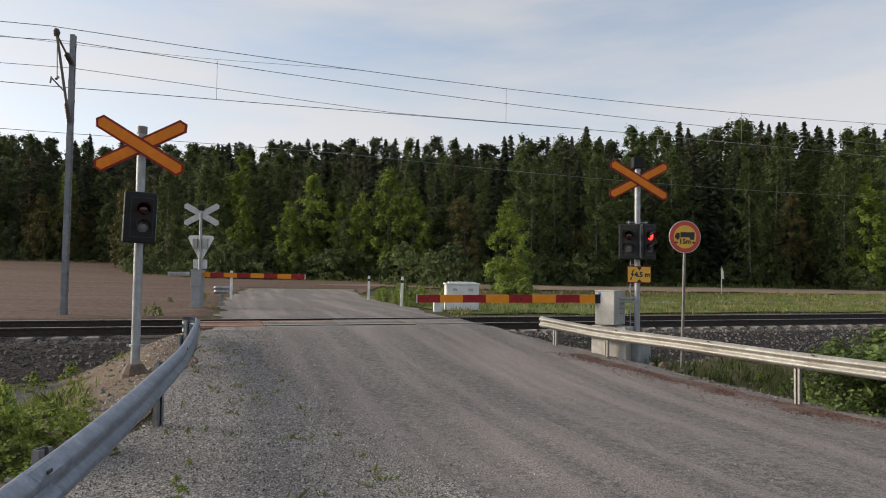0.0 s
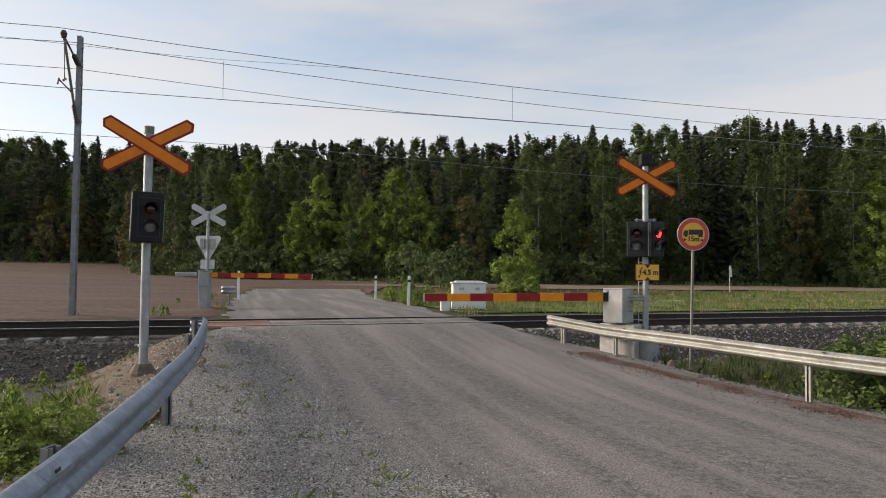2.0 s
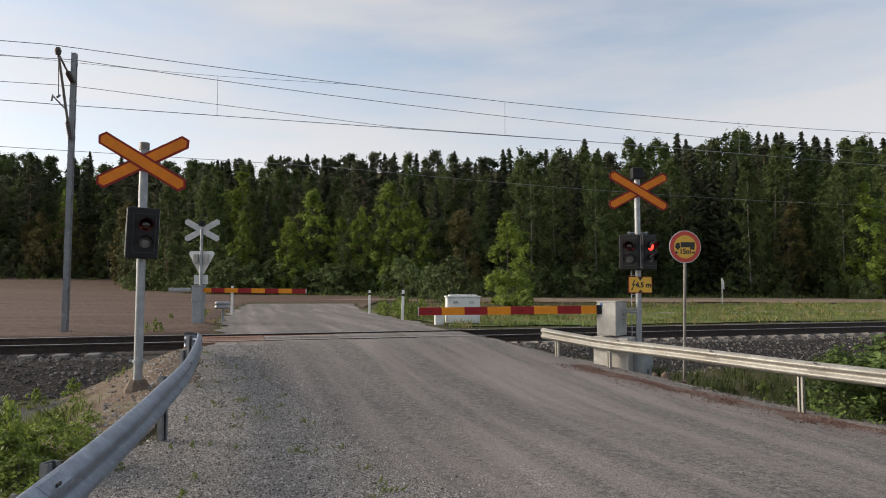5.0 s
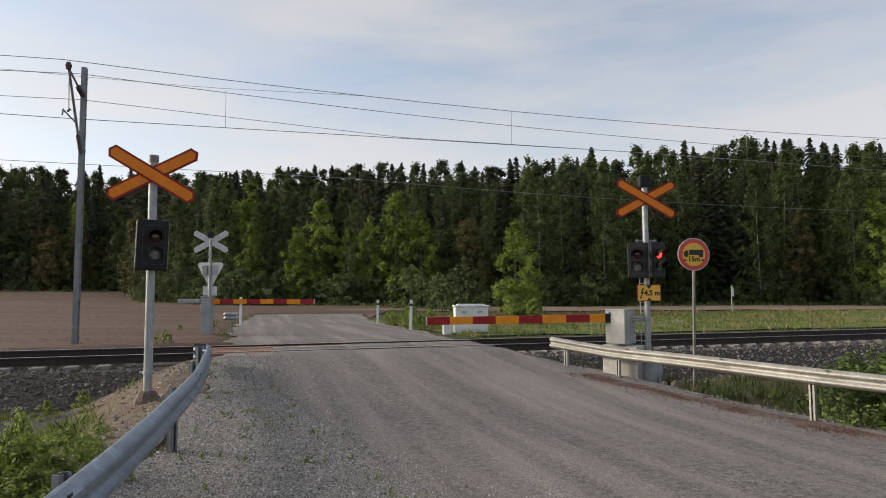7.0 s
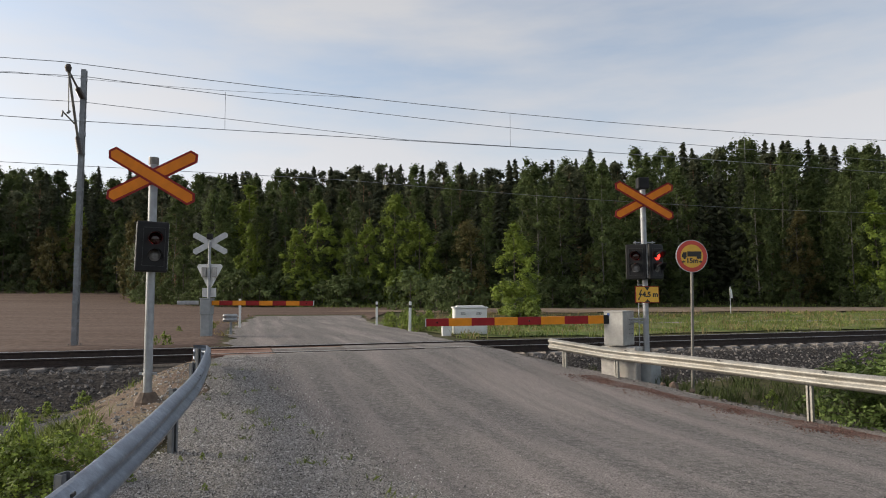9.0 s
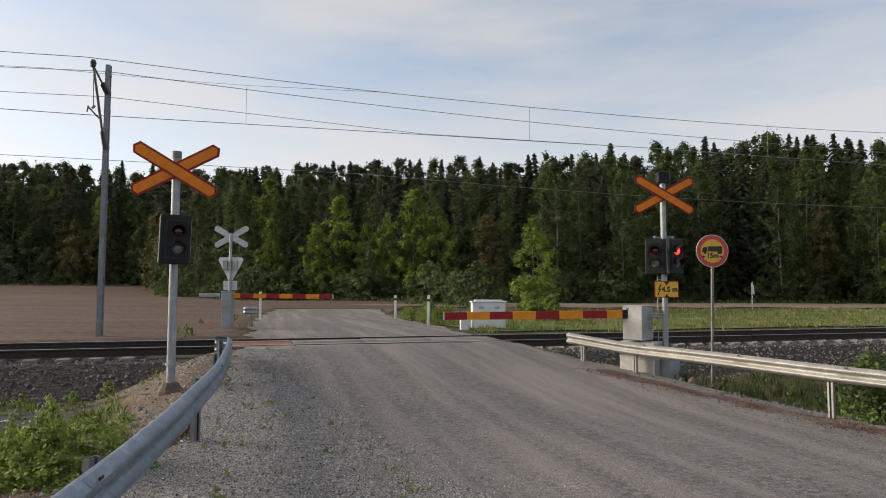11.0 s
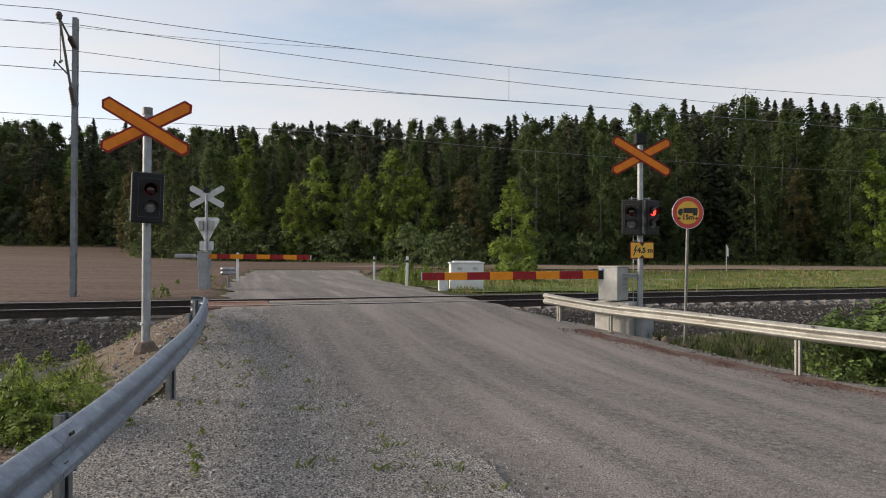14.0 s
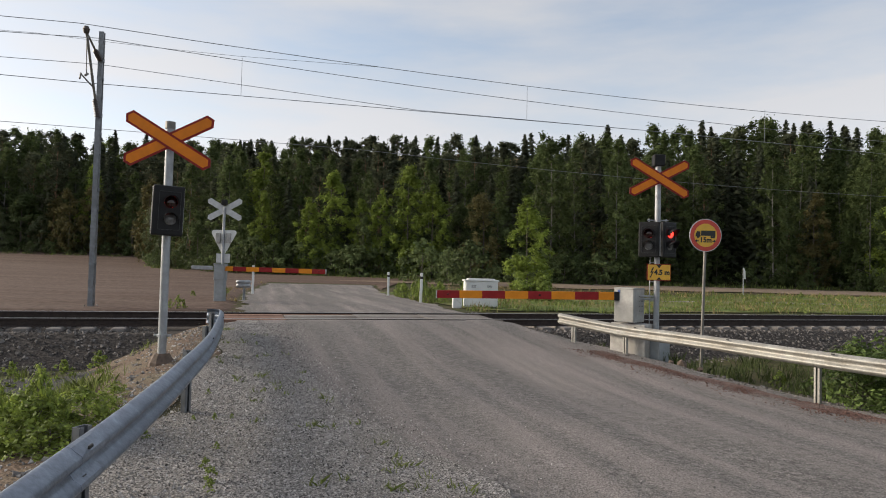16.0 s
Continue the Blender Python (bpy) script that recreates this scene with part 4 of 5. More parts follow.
def needles(h, r, base, boughs, per, size):
    """Drooping spruce boughs, each a fan of pointed sprigs: vertices and faces."""
    f = ((np.arange(boughs) + rng.uniform(0, 1, boughs)) / boughs) ** 0.9
    a = np.arange(boughs) * 2.399 + rng.uniform(-0.4, 0.4, boughs)
    reach = r * (1 - f) ** 0.66 * rng.uniform(0.6, 1.15, boughs) + 0.08
    f, a, reach = (np.repeat(q, per) for q in (f, a, reach))
    n = len(f)
    t = rng.uniform(0.12, 1.0, n) ** 0.75
    w = rng.uniform(-1, 1, n)
    out = np.stack([np.cos(a), np.sin(a), 0 * a], 1)
    side = np.stack([-np.sin(a), np.cos(a), 0 * a], 1)
    p = out * (t * reach)[:, None] + side * (w * reach * 0.42 * (1.1 - 0.75 * t))[:, None]
    p[:, 2] = h * (base + (1 - base) * f) - 0.28 * t * reach + rng.normal(0, 0.06, n) - 0.1 * np.abs(w) * reach
    d = unit(out * 0.8 + side * (0.7 * w)[:, None] + np.array([0, 0, -0.45]) + 0.25 * rng.normal(0, 1, (n, 3)))
    up = unit(0.7 * out + np.array([0, 0, 0.8]) + 0.35 * rng.normal(0, 1, (n, 3)))
    e = unit(np.cross(up, d))
    s = (size * (0.45 + 0.75 * (1 - f)) * rng.uniform(0.6, 1.3, n) * np.where(t < 0.45, 1.7, 1.0))[:, None]
    v = np.stack([p - d * s * 0.5 - e * s * 0.26, p - d * s * 0.5 + e * s * 0.26, p + d * s * 0.7], 1).reshape(-1, 3)
    # leader at the very top
    k = 14
    z = h * (1 - 0.05 * rng.uniform(0, 1, k))
    g = rng.uniform(0, 6.28, k)
    tip = np.stack([0.02 * np.cos(g), 0.02 * np.sin(g), z], 1)
    o = np.stack([np.cos(g), np.sin(g), 0.4 + 0 * g], 1) * 0.16
    q = np.stack([-np.sin(g), np.cos(g), 0 * g], 1) * 0.05
    v = np.concatenate([v, np.stack([tip - q, tip + q, tip + o], 1).reshape(-1, 3)])
    return v, np.arange(len(v)).reshape(-1, 3)


def bole(bm, pts, radii, seg=7):
    prev = None
    for p, r in zip(pts, radii):
        ring = [bm.verts.new((p[0] + r * math.cos(2 * math.pi * j / seg), p[1] + r * math.sin(2 * math.pi * j / seg), p[2])) for j in range(seg)]
        if prev:
            for j in range(seg):
                bm.faces.new((prev[j], prev[(j + 1) % seg], ring[(j + 1) % seg], ring[j])).smooth = True
        prev = ring


def plant(name, label, category, group, h, clusters, per, spread, size, leaf, bark, trunk_r, trunk_h, flat=0.0, bend=0.03, aspect=1.6, crown=None):
    t = thing(name, pose(0, 0, -50), label, category, group)
    bm = bmesh.new()
    k = 6
    bx, by = rng.uniform(-bend, bend, 2) * h
    mids = [(bx * math.sin(i / k * 2.5), by * math.sin(i / k * 2.1), trunk_h * i / k - 0.25 * (i == 0)) for i in range(k + 1)]
    bole(bm, mids, [trunk_r * (1 - 0.85 * i / k) * (1.35 if i == 0 else 1) for i in range(k + 1)])
    for c in clusters[::max(1, len(clusters) // 22)]:
        z = max(0.12 * h, c[2] - 0.45 * math.hypot(c[0], c[1]) - 0.04 * h)
        f = min(1, z / trunk_h)
        a = Vector((bx * math.sin(f * 2.5), by * math.sin(f * 2.1), min(z, trunk_h * 0.97)))
        if (Vector(c) - a).length > 0.05 * h:
            tube(bm, a, c, max(0.006, trunk_r * 0.3 * (1 - 0.6 * f)), max(0.003, trunk_r * 0.06), 4)
    part("trunk" if h > 2 else "stem", bm, bark, t)
    v, f = crown() if crown else spray(clusters, per, spread, size, flat, aspect, h)
    raw("crown" if h > 2 else "foliage", v.tolist(), f.tolist(), leaf, t)
    return t


def broad_clusters(h, r, base, n, power=0.7):
    out = []
    while len(out) < n:
        f = rng.uniform(0, 1)
        prof = (math.sin(math.pi * min(1, f ** power * 0.93 + 0.07))) ** 0.7
        a, q = rng.uniform(0, 2 * math.pi), math.sqrt(rng.uniform(0.15, 1))
        lump = 1 + 0.28 * math.sin(3 * a + 7 * f) + 0.18 * math.sin(5 * a - 11 * f)
        out.append((q * r * prof * lump * math.cos(a), q * r * prof * lump * math.sin(a), h * (base + (1 - base) * f) - 0.02 * h))
    return out


TREES = {}
for kind, count, build in (
        ("spruce", 5, lambda: plant("spruce", "dark green spruce tree at the forest edge", "tree", "forest trees", 16, [], 0, 0, 0, NEEDLE, BARK, 0.2, 15.6, 0.3, 0.01, crown=lambda: needles(16, 2.3, 0.03, 125, 27, 0.55))),
        ("pine", 3, lambda: plant("pine", "tall pine tree with a bare reddish trunk", "tree", "forest trees", 16, broad_clusters(16, 2.2, 0.4, 75), 38, (0.5, 0.5, 0.3), 0.17, NEEDLE_PINE, BARK_PINE, 0.17, 15.2, 0.2, 0.015, 1.8)),
        ("birch", 5, lambda: plant("birch", "slender birch tree in fresh leaf", "tree", "forest trees", 14, broad_clusters(14, 1.95, 0.03, 130, 0.75), 32, (0.45, 0.45, 0.48), 0.16, LEAF_BIRCH, BARK_BIRCH, 0.075, 13.2, 0.0, 0.02)),
        ("aspen", 4, lambda: plant("aspen", "bright green young deciduous tree", "tree", "forest trees", 9, broad_clusters(9, 1.75, 0.04, 115, 0.7), 64, (0.32, 0.32, 0.32), 0.115, LEAF_BRIGHT, BARK, 0.08, 8.4)),
        ("alder", 3, lambda: plant("alder", "deep green alder tree at the forest edge", "tree", "forest trees", 8, broad_clusters(8, 2.1, 0.03, 95, 0.75), 40, (0.38, 0.38, 0.35), 0.13, LEAF_DEEP, BARK, 0.09, 7.2)),
        ("rowan", 2, lambda: plant("rowan", "brownish green deciduous tree at the forest edge", "tree", "forest trees", 10, broad_clusters(10, 2.2, 0.06, 105, 0.75), 42, (0.42, 0.42, 0.42), 0.14, LEAF_RUST, BARK, 0.1, 9.2)),
        ("willow", 3, lambda: plant("willow", "greyish green willow at the forest edge, paled for distance haze", "tree", "forest trees", 7, broad_clusters(7, 2.3, 0.02, 90, 0.75), 40, (0.4, 0.4, 0.36), 0.13, LEAF_WILLOW_HAZE, BARK, 0.09, 6.3)),
        ("thicket", 3, lambda: plant("thicket", "dense green alder thicket in the ditch", "bush", "ditch bushes", 1.1, broad_clusters(1.1, 0.6, 0.02, 100, 0.7), 12, (0.09, 0.09, 0.09), 0.05, LEAF_THICKET, BARK, 0.012, 0.95)),
        ("shrub", 4, lambda: plant("shrub", "dense green shrub at the forest edge", "shrub", "forest shrubs", 1.9, broad_clusters(1.9, 1.2, 0.0, 48, 0.7), 17, (0.2, 0.2, 0.18), 0.115, LEAF_DEEP, BARK, 0.03, 1.5)),
        ("weed", 3, lambda: plant("weed", "tall green roadside weed", "weed", "roadside weeds", 1.0, broad_clusters(1.0, 0.4, 0.02, 36, 0.7), 11, (0.07, 0.07, 0.08), 0.075, LEAF_BUSH, BARK, 0.012, 0.9)),
        ("bush", 4, lambda: plant("bush", "leafy light green bush in the ditch", "bush", "ditch bushes", 0.85, broad_clusters(0.85, 0.55, 0.02, 80, 0.7), 11, (0.075, 0.075, 0.075), 0.05, LEAF_BUSH, BARK, 0.01, 0.7))):
    TREES[kind] = [build() for _ in range(count)]
FRESH = {id(t) for l in TREES.values() for t in l}
HEIGHT = dict(thicket=1.1, willow=7, spruce=16, pine=16, birch=14, aspen=9, alder=8, rowan=10, shrub=1.9, weed=1.0, bush=0.85)


def put(kind, x, y, h, z=None, wide=1.0):
    """One more plant of a kind, of height h, rooted in the ground."""
    t = TREES[kind][int(rng.integers(len(TREES[kind])))]
    k = h / HEIGHT[kind]
    w = k * wide * rng.uniform(0.88, 1.14)
    zz = float(ground_z(np.array(x), np.array(y))) if z is None else z
    m = pose(x, y, zz, rng.uniform(-2, 2), rng.uniform(-2, 2), rng.uniform(0, 360)) @ Matrix.Diagonal((w, w, k, 1))
    if id(t) in FRESH:
        FRESH.discard(id(t))
        t.matrix_basis = m
    else:
        copy_thing(t, m @ Matrix.Diagonal((1 / t.scale.x, 1 / t.scale.y, 1 / t.scale.z, 1)))


def edge_y(x):
    return float(wood_edge(x)) - (2 * math.sin(x * 0.21) if x > -28 else 0)


def crest(az):
    return float(np.interp(az, [-0.8, -0.5, -0.3, -0.1, 0.0, 0.1, 0.2, 0.35, 0.43, 0.5, 0.7], [0.207, 0.193, 0.19, 0.203, 0.203, 0.204, 0.215, 0.225, 0.235, 0.228, 0.228]))


# back of the wood: conifers with birches between, up to the crest
for row, (dy, gap) in enumerate(((5, 2.8), (11, 2.6), (19, 2.6), (30, 2.4), (42, 1.9))):
    x = -104.0 - 0.6 * row
    while x < 78 + row * 6:
        y = edge_y(x) + dy + rng.uniform(-2.5, 2.5)
        az = x / y
        if abs(az) < 0.84:
            top = 1.62 + crest(az) * y
            g = float(ground_z(np.array(x), np.array(y)))
            h = (top - g) * rng.uniform(*((0.84, 1.03) if row < 3 else (0.93, 1.04))) * (0.82, 0.93, 0.98, 1.0, 0.99)[row]
            right = az > 0.1
            kind = rng.choice(["spruce", "pine", "birch", "aspen"], p=([0.3, 0.14, 0.5, 0.06] if row < 2 else [0.38, 0.34, 0.28, 0.0] if row < 4 else [0.55, 0.3, 0.15, 0.0]) if -0.34 < az <= 0.1 else [0.26, 0.3, 0.4, 0.04] if not right else ([0.22, 0.1, 0.64, 0.04] if row < 2 else [0.4, 0.24, 0.36, 0.0] if row < 4 else [0.55, 0.2, 0.25, 0.0]))
            put(str(kind), x, y, max(7, h), wide=1.0 if kind != "pine" else 1.1)
        x += gap * rng.uniform(0.7, 1.3)
# forest edge: deciduous trees told apart one by one (bearing, height against distance)
for kind, rows in (("aspen", [(-0.195, 0.145), (-0.08, 0.158), (-0.045, 0.13), (-0.155, 0.105), (-0.23, 0.105), (-0.12, 0.12), (-0.3, 0.11), (0.64, 0.16)]),
                   ("birch", [(0.13, 0.2), (0.17, 0.195), (0.23, 0.205), (-0.42, 0.155), (-0.35, 0.17), (0.28, 0.19), (0.6, 0.2), (0.66, 0.215), (0.345, 0.2), (0.46, 0.2)]),
                   ("alder", [(-0.26, 0.085), (-0.2, 0.075), (-0.15, 0.08), (-0.06, 0.07), (-0.02, 0.06), (-0.34, 0.085), (-0.4, 0.08), (-0.1, 0.075), (0.0, 0.1), (0.05, 0.11), (-0.46, 0.09), (-0.5, 0.1)]),
                   ("rowan", [(-0.56, 0.12), (-0.6, 0.11), (-0.47, 0.13), (0.03, 0.12), (0.52, 0.13), (-0.62, 0.1)])):
    for az, ratio in rows:
        y = 60.0
        for _ in range(6):
            y = edge_y(az * y) - rng.uniform(0, 0.2)
        y += rng.uniform(-1.5, 2.5)
        x = az * y
        g = float(ground_z(np.array(x), np.array(y)))
        put(kind, x, y, 1.62 + ratio * y - g)
put("aspen", 3.9, 40.2, 5.7, wide=1.15)
# young growth under the taller trees
x = -92.0
while x < 66:
    y = edge_y(x) + rng.uniform(1.0, 3.4)
    # far left mostly willows: their paled leaf colour stands in for haze
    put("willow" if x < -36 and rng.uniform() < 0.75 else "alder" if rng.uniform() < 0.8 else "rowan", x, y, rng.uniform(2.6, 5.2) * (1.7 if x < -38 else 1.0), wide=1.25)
    x += rng.uniform(2.4, 4.4)
# shrubs under the edge
x = -88.0
while x < 62:
    y = edge_y(x) - 1.0 + rng.uniform(-1.6, 1.4)
    if (x < 14 or rng.uniform() < 0.45):
        put("shrub", x, y, rng.uniform(1.2, 3.4) * (1.0 if -25 < x < 14 else 0.6))
    x += rng.uniform(1.0, 2.2)
for az, y, h in ((0.015, 46, 3.0), (-0.02, 50, 2.6), (0.1, 44, 2.0), (-0.06, 52, 3.2)):
    put("shrub", az * y, y, h)
# weeds beyond the track
for i in range(30):
    y = rng.uniform(23.6, 33)
    x = float(road_mid(y)) + 3.5 + abs(rng.normal(0, 1.3))
    put("weed", x, y, rng.uniform(0.25, 0.85), wide=0.8)
for i in range(10):
    put("weed", 3.0 + rng.normal(0, 0.5), 30 + rng.normal(0, 0.6), rng.uniform(0.7, 1.25))
for i in range(18):
    y = rng.uniform(23.8, 31)
    put("weed", float(road_mid(y)) + 3.35 + abs(rng.normal(0, 0.4)), y, rng.uniform(0.4, 0.85), wide=0.6)
for i in range(5):
    y = rng.uniform(22.5, 30)
    put("weed", float(road_mid(y)) - 3.9 - abs(rng.normal(0, 0.7)), y, rng.uniform(0.15, 0.35))
for u, h in ((-7.0, 0.4), (-6.85, 0.3), (-7.2, 0.3)):
    put("weed", *on_track(u, 3.0), h, wide=0.6)
for i in range(12):
    put("weed", rng.uniform(6, 34), rng.uniform(33, 46), rng.uniform(0.2, 0.6), wide=0.6)
# bushes in the ditches
for x, y, h, w in ((-3.2, 4.9, 0.5, 0.9), (-3.4, 5.2, 0.58, 0.9), (-3.05, 5.3, 0.5, 0.8), (-3.55, 5.0, 0.5, 0.9), (-3.3, 5.6, 0.45, 0.9), (-3.0, 4.75, 0.34, 0.9), (-3.7, 5.5, 0.5, 0.9), 
                   (-3.3, 6.1, 0.26, 1.0), (-3.55, 6.5, 0.22, 1.0), (-3.7, 7.0, 0.2, 1.0), (-3.95, 7.5, 0.18, 1.0), (-4.0, 6.0, 0.35, 1.0)):
    put("bush", x, y, 0.78 * h, wide=1.5 * w)
for x, y, h in ((-3.28, 5.05, 0.62), (-3.42, 5.2, 0.5), (-3.5, 4.9, 0.55)):
    put("bush", x, y, h, wide=0.4)
for x, y, h in ((-7.1, 9.2, 0.3), (-7.5, 9.5, 0.34), (-6.7, 9.0, 0.25), (-5.3, 7.4, 0.3), (-4.9, 6.9, 0.3), (-5.8, 8.4, 0.25)):
    put("bush", x, y, h, wide=1.1)
for x, y, h in ((5.35, 9.0, 0.75), (5.6, 9.5, 0.95), (5.75, 8.7, 0.85), (6.1, 9.2, 1.05), (6.4, 9.8, 1.2), (6.2, 8.4, 0.85), (6.7, 9.0, 1.1), (7.0, 9.7, 1.25), (6.7, 8.1, 0.9), (7.4, 10.3, 1.1), (7.3, 9.1, 1.0), (7.9, 9.9, 1.2), (8.6, 11.0, 1.0), (5.9, 8.0, 0.6)):
    put("thicket", x, y, h, wide=1.25)
for x, y, h in ((-6.8, 9.9, 0.4), (-6.3, 10.4, 0.35), (-7.4, 10.3, 0.3), (-5.6, 10.2, 0.35), (8.4, 12.6, 0.9), (9.4, 12.9, 0.8), (-8.2, 11.2, 0.3), (6.1, 11.2, 0.35), (5.2, 11.0, 0.3), (5.6, 10.4, 0.3)):
    put("weed", x, y, h)
# small plants in the loose gravel
for x, y, h in ((-2.5, 5.2, 0.16), (-1.62, 4.25, 0.2), (-1.75, 4.5, 0.16), (-1.55, 4.05, 0.16), (-1.85, 4.98, 0.13), (-2.23, 5.96, 0.13), (-2.1, 6.05, 0.1), (-2.4, 5.9, 0.1), (-2.72, 7.08, 0.12), (-2.2, 7.4, 0.1), (-3.22, 10.4, 0.12), (-2.9, 9.4, 0.1), (-1.25, 3.4, 0.13)):
    put("weed", x, y, 0.55 * h, z=float(road_z(np.array(x), np.array(y))), wide=1.0)


def umbel(x, y, h):
    """A slim stem with a flat head of tiny white flowers."""
    t = thing("wild_flower", pose(x, y, float(ground_z(np.array(x), np.array(y)))), "slim ditch plant with a flat white flower head", "flower", "white ditch flowers")
    bm = bmesh.new()
    tube(bm, (0, 0, -0.05), (0.02, 0, h), 0.006, 0.003, 5)
    for i in range(8):
        a = i * 0.785
        tube(bm, (0.018, 0, h * 0.93), (0.02 + 0.06 * math.cos(a), 0.06 * math.sin(a), h), 0.002, 0.002, 3)
    part("stem", bm, GRASS, t)
    bm = bmesh.new()
    for i in range(26):
        a, q = i * 2.4, 0.05 * math.sqrt(i / 26)
        bmesh.ops.create_icosphere(bm, subdivisions=1, radius=0.006, matrix=Matrix.Translation((0.02 + q * math.cos(a), q * math.sin(a), h + 0.01 - q * 0.2)))
    part("flower_head", bm, WHITE, t)


for x, y, h in ((-5.95, 7.85, 0.36), (-5.75, 7.7, 0.3), (-6.1, 8.0, 0.3), (-5.8, 8.1, 0.34), (-5.6, 7.9, 0.3)):
    umbel(x, y, h)


def stuff(name, v, f, mat, label, category):
    return tagged(raw(name, np.asarray(v).tolist(), np.asarray(f).tolist(), mat), label, category, kind="stuff")


def blades(xy, h, lean=0.35, w=0.008):
    n = len(xy)
    z = ground_z(xy[:, 0], xy[:, 1])
    a = rng.uniform(0, 2 * np.pi, n)
    hh = h * rng.uniform(0.4, 1.25, n)
    base = np.stack([xy[:, 0], xy[:, 1], z - 0.02], 1)
    side = np.stack([np.cos(a), np.sin(a), 0 * a], 1) * (w * rng.uniform(0.6, 1.5, n))[:, None]
    off = rng.normal(0, lean, (n, 2)) * hh[:, None]
    mid = base + np.concatenate([off * 0.35, (hh * 0.6)[:, None]], 1)
    tip = base + np.concatenate([off, hh[:, None]], 1)
    v = np.stack([base - side, base + side, mid + side * 0.7, tip, mid - side * 0.7], 1).reshape(-1, 3)
    return v, (np.arange(n)[:, None] * 5 + np.array([[0, 1, 2, 3, 4]]))


def tufts(n, per, xs, ys, ok, spread):
    x, y = rng.uniform(*xs, n * 8), rng.uniform(*ys, n * 8)
    k = np.flatnonzero(ok(x, y))[:n]
    c = np.stack([x[k], y[k]], 1)
    return np.repeat(c, per, 0) + rng.normal(0, spread, (len(c) * per, 2))


v, f = blades(tufts(1700, 16, (-2, 60), (20, 46), lambda x, y: (across(x, y) > 3.0) & (across(x, y) < 19) & (off_road(x, y) > 0.35), 0.16), 0.2, w=0.014)
stuff("grass", v, f, GRASS, "rough bright grass on the far verge", "grass")
v, f = blades(tufts(420, 12, (-2, 60), (20, 46), lambda x, y: (across(x, y) > 3.0) & (off_road(x, y) > 0.2), 0.2), 0.28, w=0.012)
stuff("dry_grass", v, f, STRAW, "dry pale grass on the far verge", "grass")
v, f = blades(tufts(1100, 18, (3, 24), (4, 22), lambda x, y: (across(x, y) < -2.9) & (off_road(x, y) > 0.75), 0.1), 0.24, w=0.008)
stuff("grass", v, f, GRASS_DARK, "lush dark grass in the ditch", "grass")
v, f = blades(tufts(420, 20, (-14, -2), (1, 14), lambda x, y: (across(x, y) < -3.2) & (off_road(x, y) > 1.3) & (wob(x, y, 1.7, 1) > -0.1) & ~((across(x, y) > -6.1) & (across(x, y) < -3.9)), 0.09), 0.2, w=0.006)
stuff("grass", v, f, GRASS, "low green grass in the ditch", "grass")
v, f = blades(tufts(420, 22, (-9.5, -4.3), (5.2, 9.2), lambda x, y: (across(x, y) < -6.1) & (off_road(x, y) > 1.5), 0.1), 0.26, w=0.006)
stuff("grass", v, f, GRASS, "tall fresh green grass before the service path", "grass")
v, f = blades(tufts(420, 14, (-90, -4), (19, 90), lambda x, y: ((across(x, y) > 2.8) & (across(x, y) < 3.9)) | ((off_road(x, y) > 0.1) & (off_road(x, y) < 1.3) & (x < road_mid(y)) & (y < 44)), 0.1), 0.22, w=0.012)
stuff("grass", v, f, STRAW, "dry grass along the field edge", "grass")
v, f = blades(tufts(900, 10, (-90, 70), (45, 95), lambda x, y: (np.abs(y - wood_edge(x) + 2.0) < 1.4), 0.35), 0.4, w=0.03)
stuff("grass", v, f, GRASS, "grass along the forest edge", "grass")


def verge_tufts(x, y):
    lat = x - road_mid(y)
    return (lat < gravel_inner(y) + 0.1) & (lat > gravel_inner(y) - 1.1) & (wob(x, y, 2.3, 1) > -0.2) & (across(x, y) < -3)


v, f = blades(tufts(110, 15, (-6, 4), (2, 13), verge_tufts, 0.035), 0.075, 0.6, 0.006)
stuff("grass", v + [0, 0, 0.035], f, GRASS, "small grass tufts on the gravel edge", "grass")
ICO = bmesh.new()
bmesh.ops.create_icosphere(ICO, subdivisions=1, radius=1)
ICO_V, ICO_F = np.array([v.co[:] for v in ICO.verts]), np.array([[v.index for v in f.verts] for f in ICO.faces])
ICO.free()
OCT_V = np.array([(1, 0, 0), (-1, 0, 0), (0, 1, 0), (0, -1, 0), (0, 0, 1), (0, 0, -1)], float)
OCT_F = np.array([(0, 2, 4), (2, 1, 4), (1, 3, 4), (3, 0, 4), (2, 0, 5), (1, 2, 5), (3, 1, 5), (0, 3, 5)])


def stones(p, size, base_v, base_f, spread=0.45):
    n, k = len(p), len(base_v)
    s = (size * rng.lognormal(0, spread, n)).clip(size * 0.4, size * 2.6)[:, None, None]
    v = base_v[None] * (1 + rng.uniform(-0.3, 0.3, (n, k, 1))) * rng.uniform(0.6, 1.25, (n, 1, 3))
    q = rng.normal(0, 1, (n, 4))
    q /= np.linalg.norm(q, axis=1)[:, None]
    w, x, y, z = q.T
    R = np.stack([1 - 2 * (y * y + z * z), 2 * (x * y - z * w), 2 * (x * z + y * w), 2 * (x * y + z * w), 1 - 2 * (x * x + z * z), 2 * (y * z - x * w),
                  2 * (x * z - y * w), 2 * (y * z + x * w), 1 - 2 * (x * x + y * y)], 1).reshape(n, 3, 3)
    v = np.einsum("nij,nkj->nki", R, v * s) + np.asarray(p)[:, None, :]
    return v.reshape(-1, 3), (np.arange(n)[:, None, None] * k + base_f[None]).reshape(-1, 3)


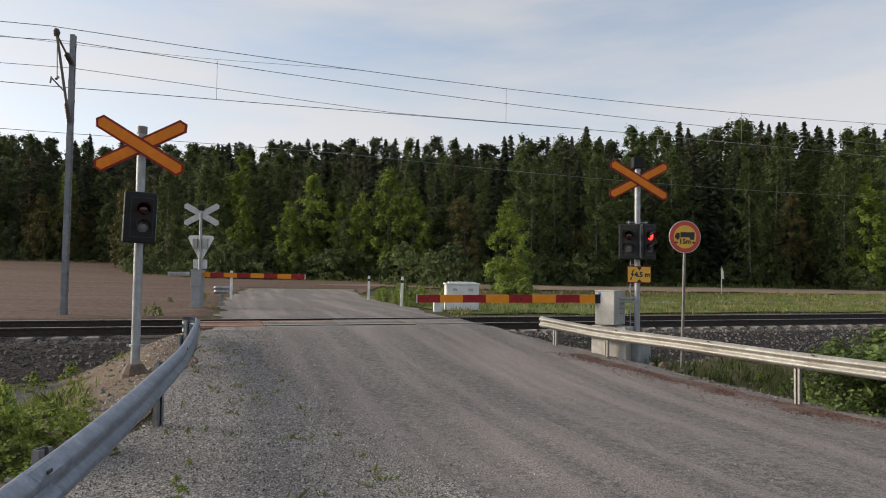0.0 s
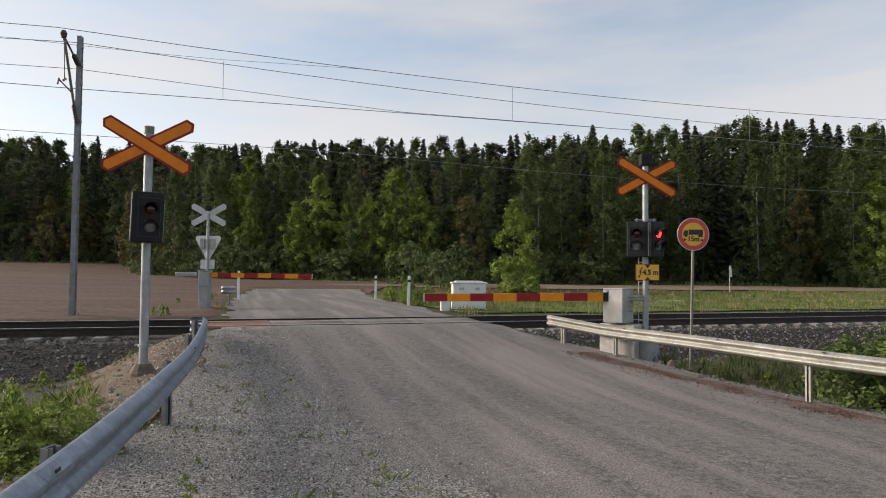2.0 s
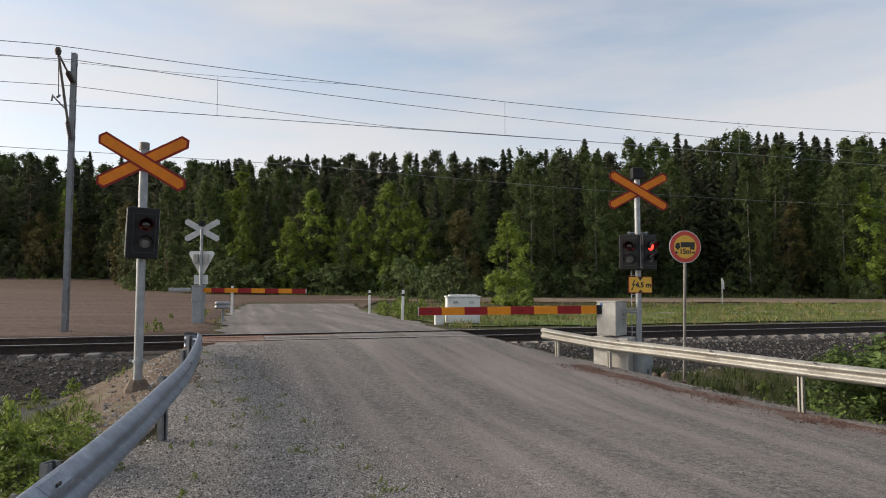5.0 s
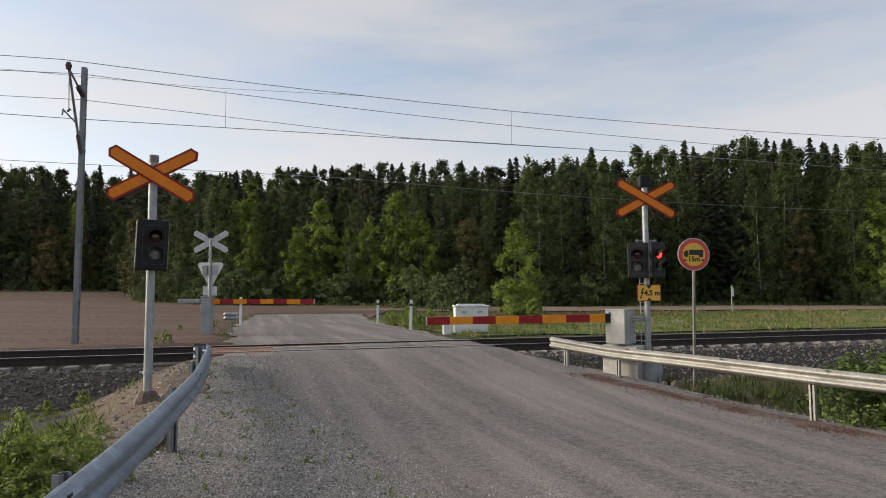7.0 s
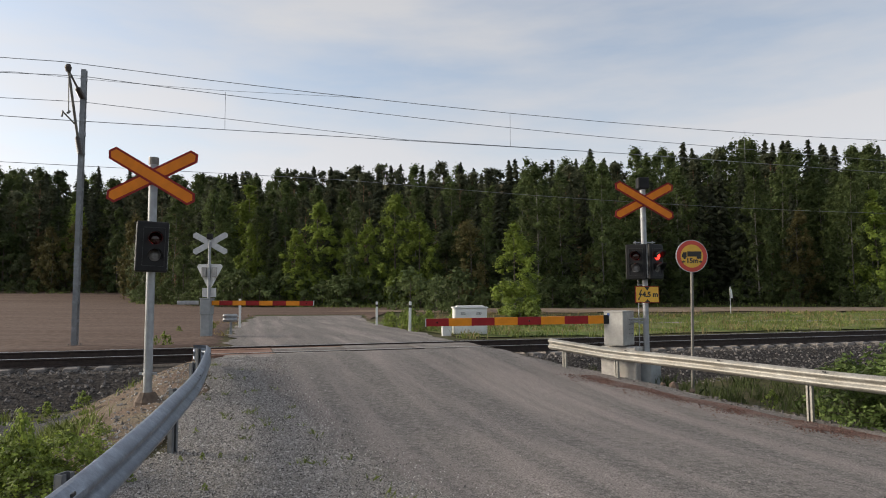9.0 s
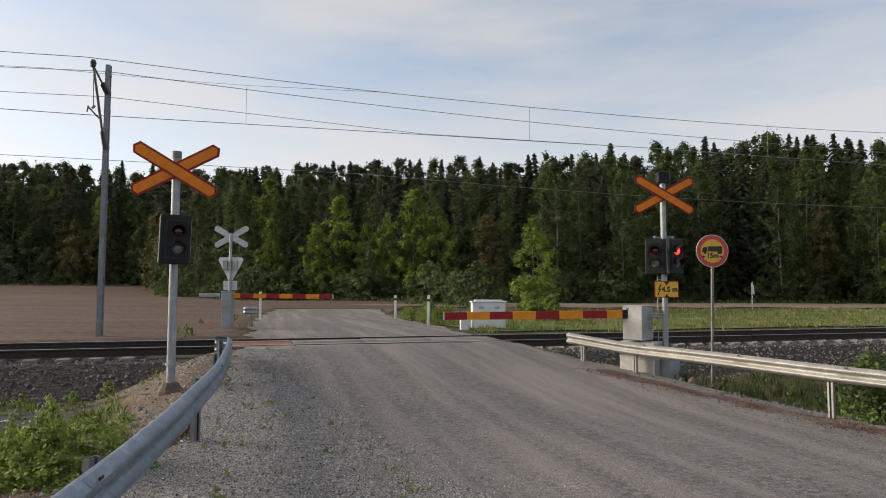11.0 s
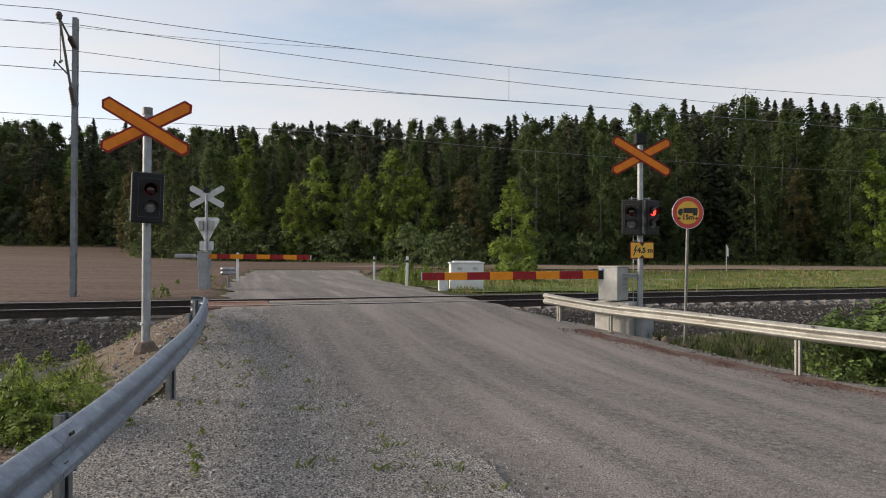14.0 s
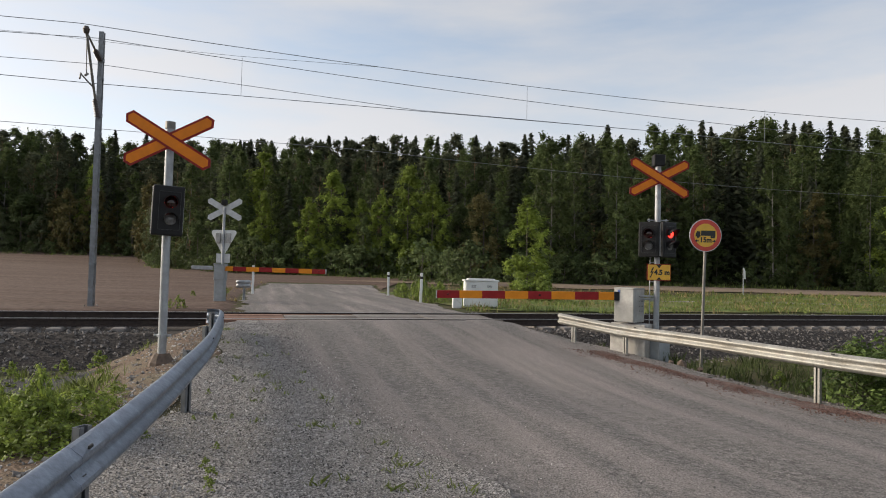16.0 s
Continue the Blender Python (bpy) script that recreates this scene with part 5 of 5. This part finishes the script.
def bed_z(s):
    return np.interp(s, [-3.1, -1.7, 1.6, 2.5], [-0.45, RAIL_TOP_Z - 0.25, RAIL_TOP_Z - 0.22, 0.2])


n = 17000
u = rng.uniform(-24, 30, n)
s = np.where(rng.uniform(size=n) < 0.8, rng.uniform(-3.3, -0.85, n), rng.uniform(-0.7, 2.4, n))
keep = (u < -7.0) | (u > -0.3)
u, s = u[keep], s[keep]
X, Y = on_track(u, s)
Z = np.maximum(bed_z(s), ground_z(X, Y)) + 0.005
v, f = stones(np.stack([X, Y, Z], 1), 0.031, OCT_V, OCT_F, 0.25)
stuff("ballast", v, f, BALLAST, "dark grey broken ballast stones beside the rails", "ballast")
n = 53000
y = -2.5 + 16.1 * rng.uniform(0, 1, n) ** 1.15
lat = gravel_inner(y) + 0.35 - (road_left(y) + gravel_inner(y) + 0.35) * rng.uniform(0, 1, n) ** 0.7 + rng.normal(0, 0.25, n)
x = road_mid(y) + lat
keep = across(x, y) < -2.2
x, y = x[keep], y[keep]
v, f = stones(np.stack([x, y, road_z(x, y) + 0.011], 1), 0.006, OCT_V, OCT_F, 0.35)
stuff("gravel", v, f, GRAVEL_STONE, "loose grey gravel at the road edge", "gravel")
n = 11000
y = 1.6 + 12 * rng.uniform(0, 1, n) ** 1.5
x = road_mid(y) + rng.uniform(-2.8, 4.4, n)
v, f = stones(np.stack([x, y, road_surface(x, y) + 0.001], 1), 0.0048, OCT_V, OCT_F, 0.45)
stuff("gravel", v, f, ROAD_STONE, "small dusty stones on the driven road", "gravel")
n = 1800
y = rng.uniform(3.5, 12.6, n)
x = road_mid(y) - road_left(y) - 0.2 - np.abs(rng.normal(0, 0.7, n))
v, f = stones(np.stack([x, y, ground_z(x, y) + 0.02], 1), 0.012, OCT_V, OCT_F, 0.6)
stuff("rubble", v, f, GRAVEL_STONE, "stones on the sandy road bank", "gravel")
n = 11000
y = 3 + 9.6 * rng.uniform(0, 1, n)
x = road_mid(y) + road_right(y) - 0.38 - rng.gamma(1.6, 0.14, n) + 0.28 + rng.normal(0, 0.06, n) + wob(y, y, 1.3, 0.1) + wob(y, 0 * y, 5.1, 0.05)
v, f = stones(np.stack([x, y, road_z(x, y) + 0.002], 1), 0.008, OCT_V, OCT_F, 0.5)
stuff("grit", v, f, RED_GRIT, "crumbled reddish grit along the road edge", "gravel")
n = 900
y = rng.uniform(6, 13.2, n)
x = road_mid(y) + road_right(y) + 0.05 + np.abs(rng.normal(0, 0.3, n))
v, f = stones(np.stack([x, y, ground_z(x, y) + 0.01], 1), 0.02, OCT_V, OCT_F, 0.5)
stuff("rubble", v, f, BALLAST, "stones on the road bank", "gravel")
for x, y, r in ((3.95, 12.05, 0.1), (4.25, 11.95, 0.07), (3.75, 12.0, 0.06)):
    v, f = stones(np.array([[x, y, float(ground_z(np.array(x), np.array(y))) + 0.03]]), r, ICO_V, ICO_F, 0.05)
    tagged(raw("rock", v.tolist(), f.tolist(), CONCRETE_BROWN), "rough brown rock on the road bank", "rock", "rocks by the barrier")

# small white marker far off beside the lane
mk = thing("marker_flag", pose(18.3, 44.0, float(ground_z(np.array(18.3), np.array(44.0)))), "slim grey stake with a narrow white flag", "marker")
bm = bmesh.new()
tube(bm, (0, 0, -0.2), (0, 0, 1.75), 0.03)
part("stake", bm, GALV_POLE, mk)
bm = bmesh.new()
prism(bm, [(0.0, 1.05), (0.16, 1.0), (0.13, 1.5), (0.02, 1.78)], -0.006, 0.006)
part("flag", bm, WHITE, mk)


def motions():
    """The signals flash once a second, the two halves in turn."""
    for lamp, m, phase in FLASHERS:
        lit = phase == 1
        rows = [(0.0, m @ pose(0, 0, 0, 0, 0, 0 if lit else 180))]
        turn = 0 if lit else 180
        flips = [k * 0.5 + 0.3 for k in range(32)]
        for t in flips:
            for dt, a in ((0.0, 0), (1 / 30, 60), (2 / 30, 120), (0.1, 180)):
                rows.append((t + dt, m @ pose(0, 0, 0, 0, 0, turn + a)))
            turn += 180
        rows.append((16.0, m @ pose(0, 0, 0, 0, 0, turn)))
        walk(lamp, rows)


motions()
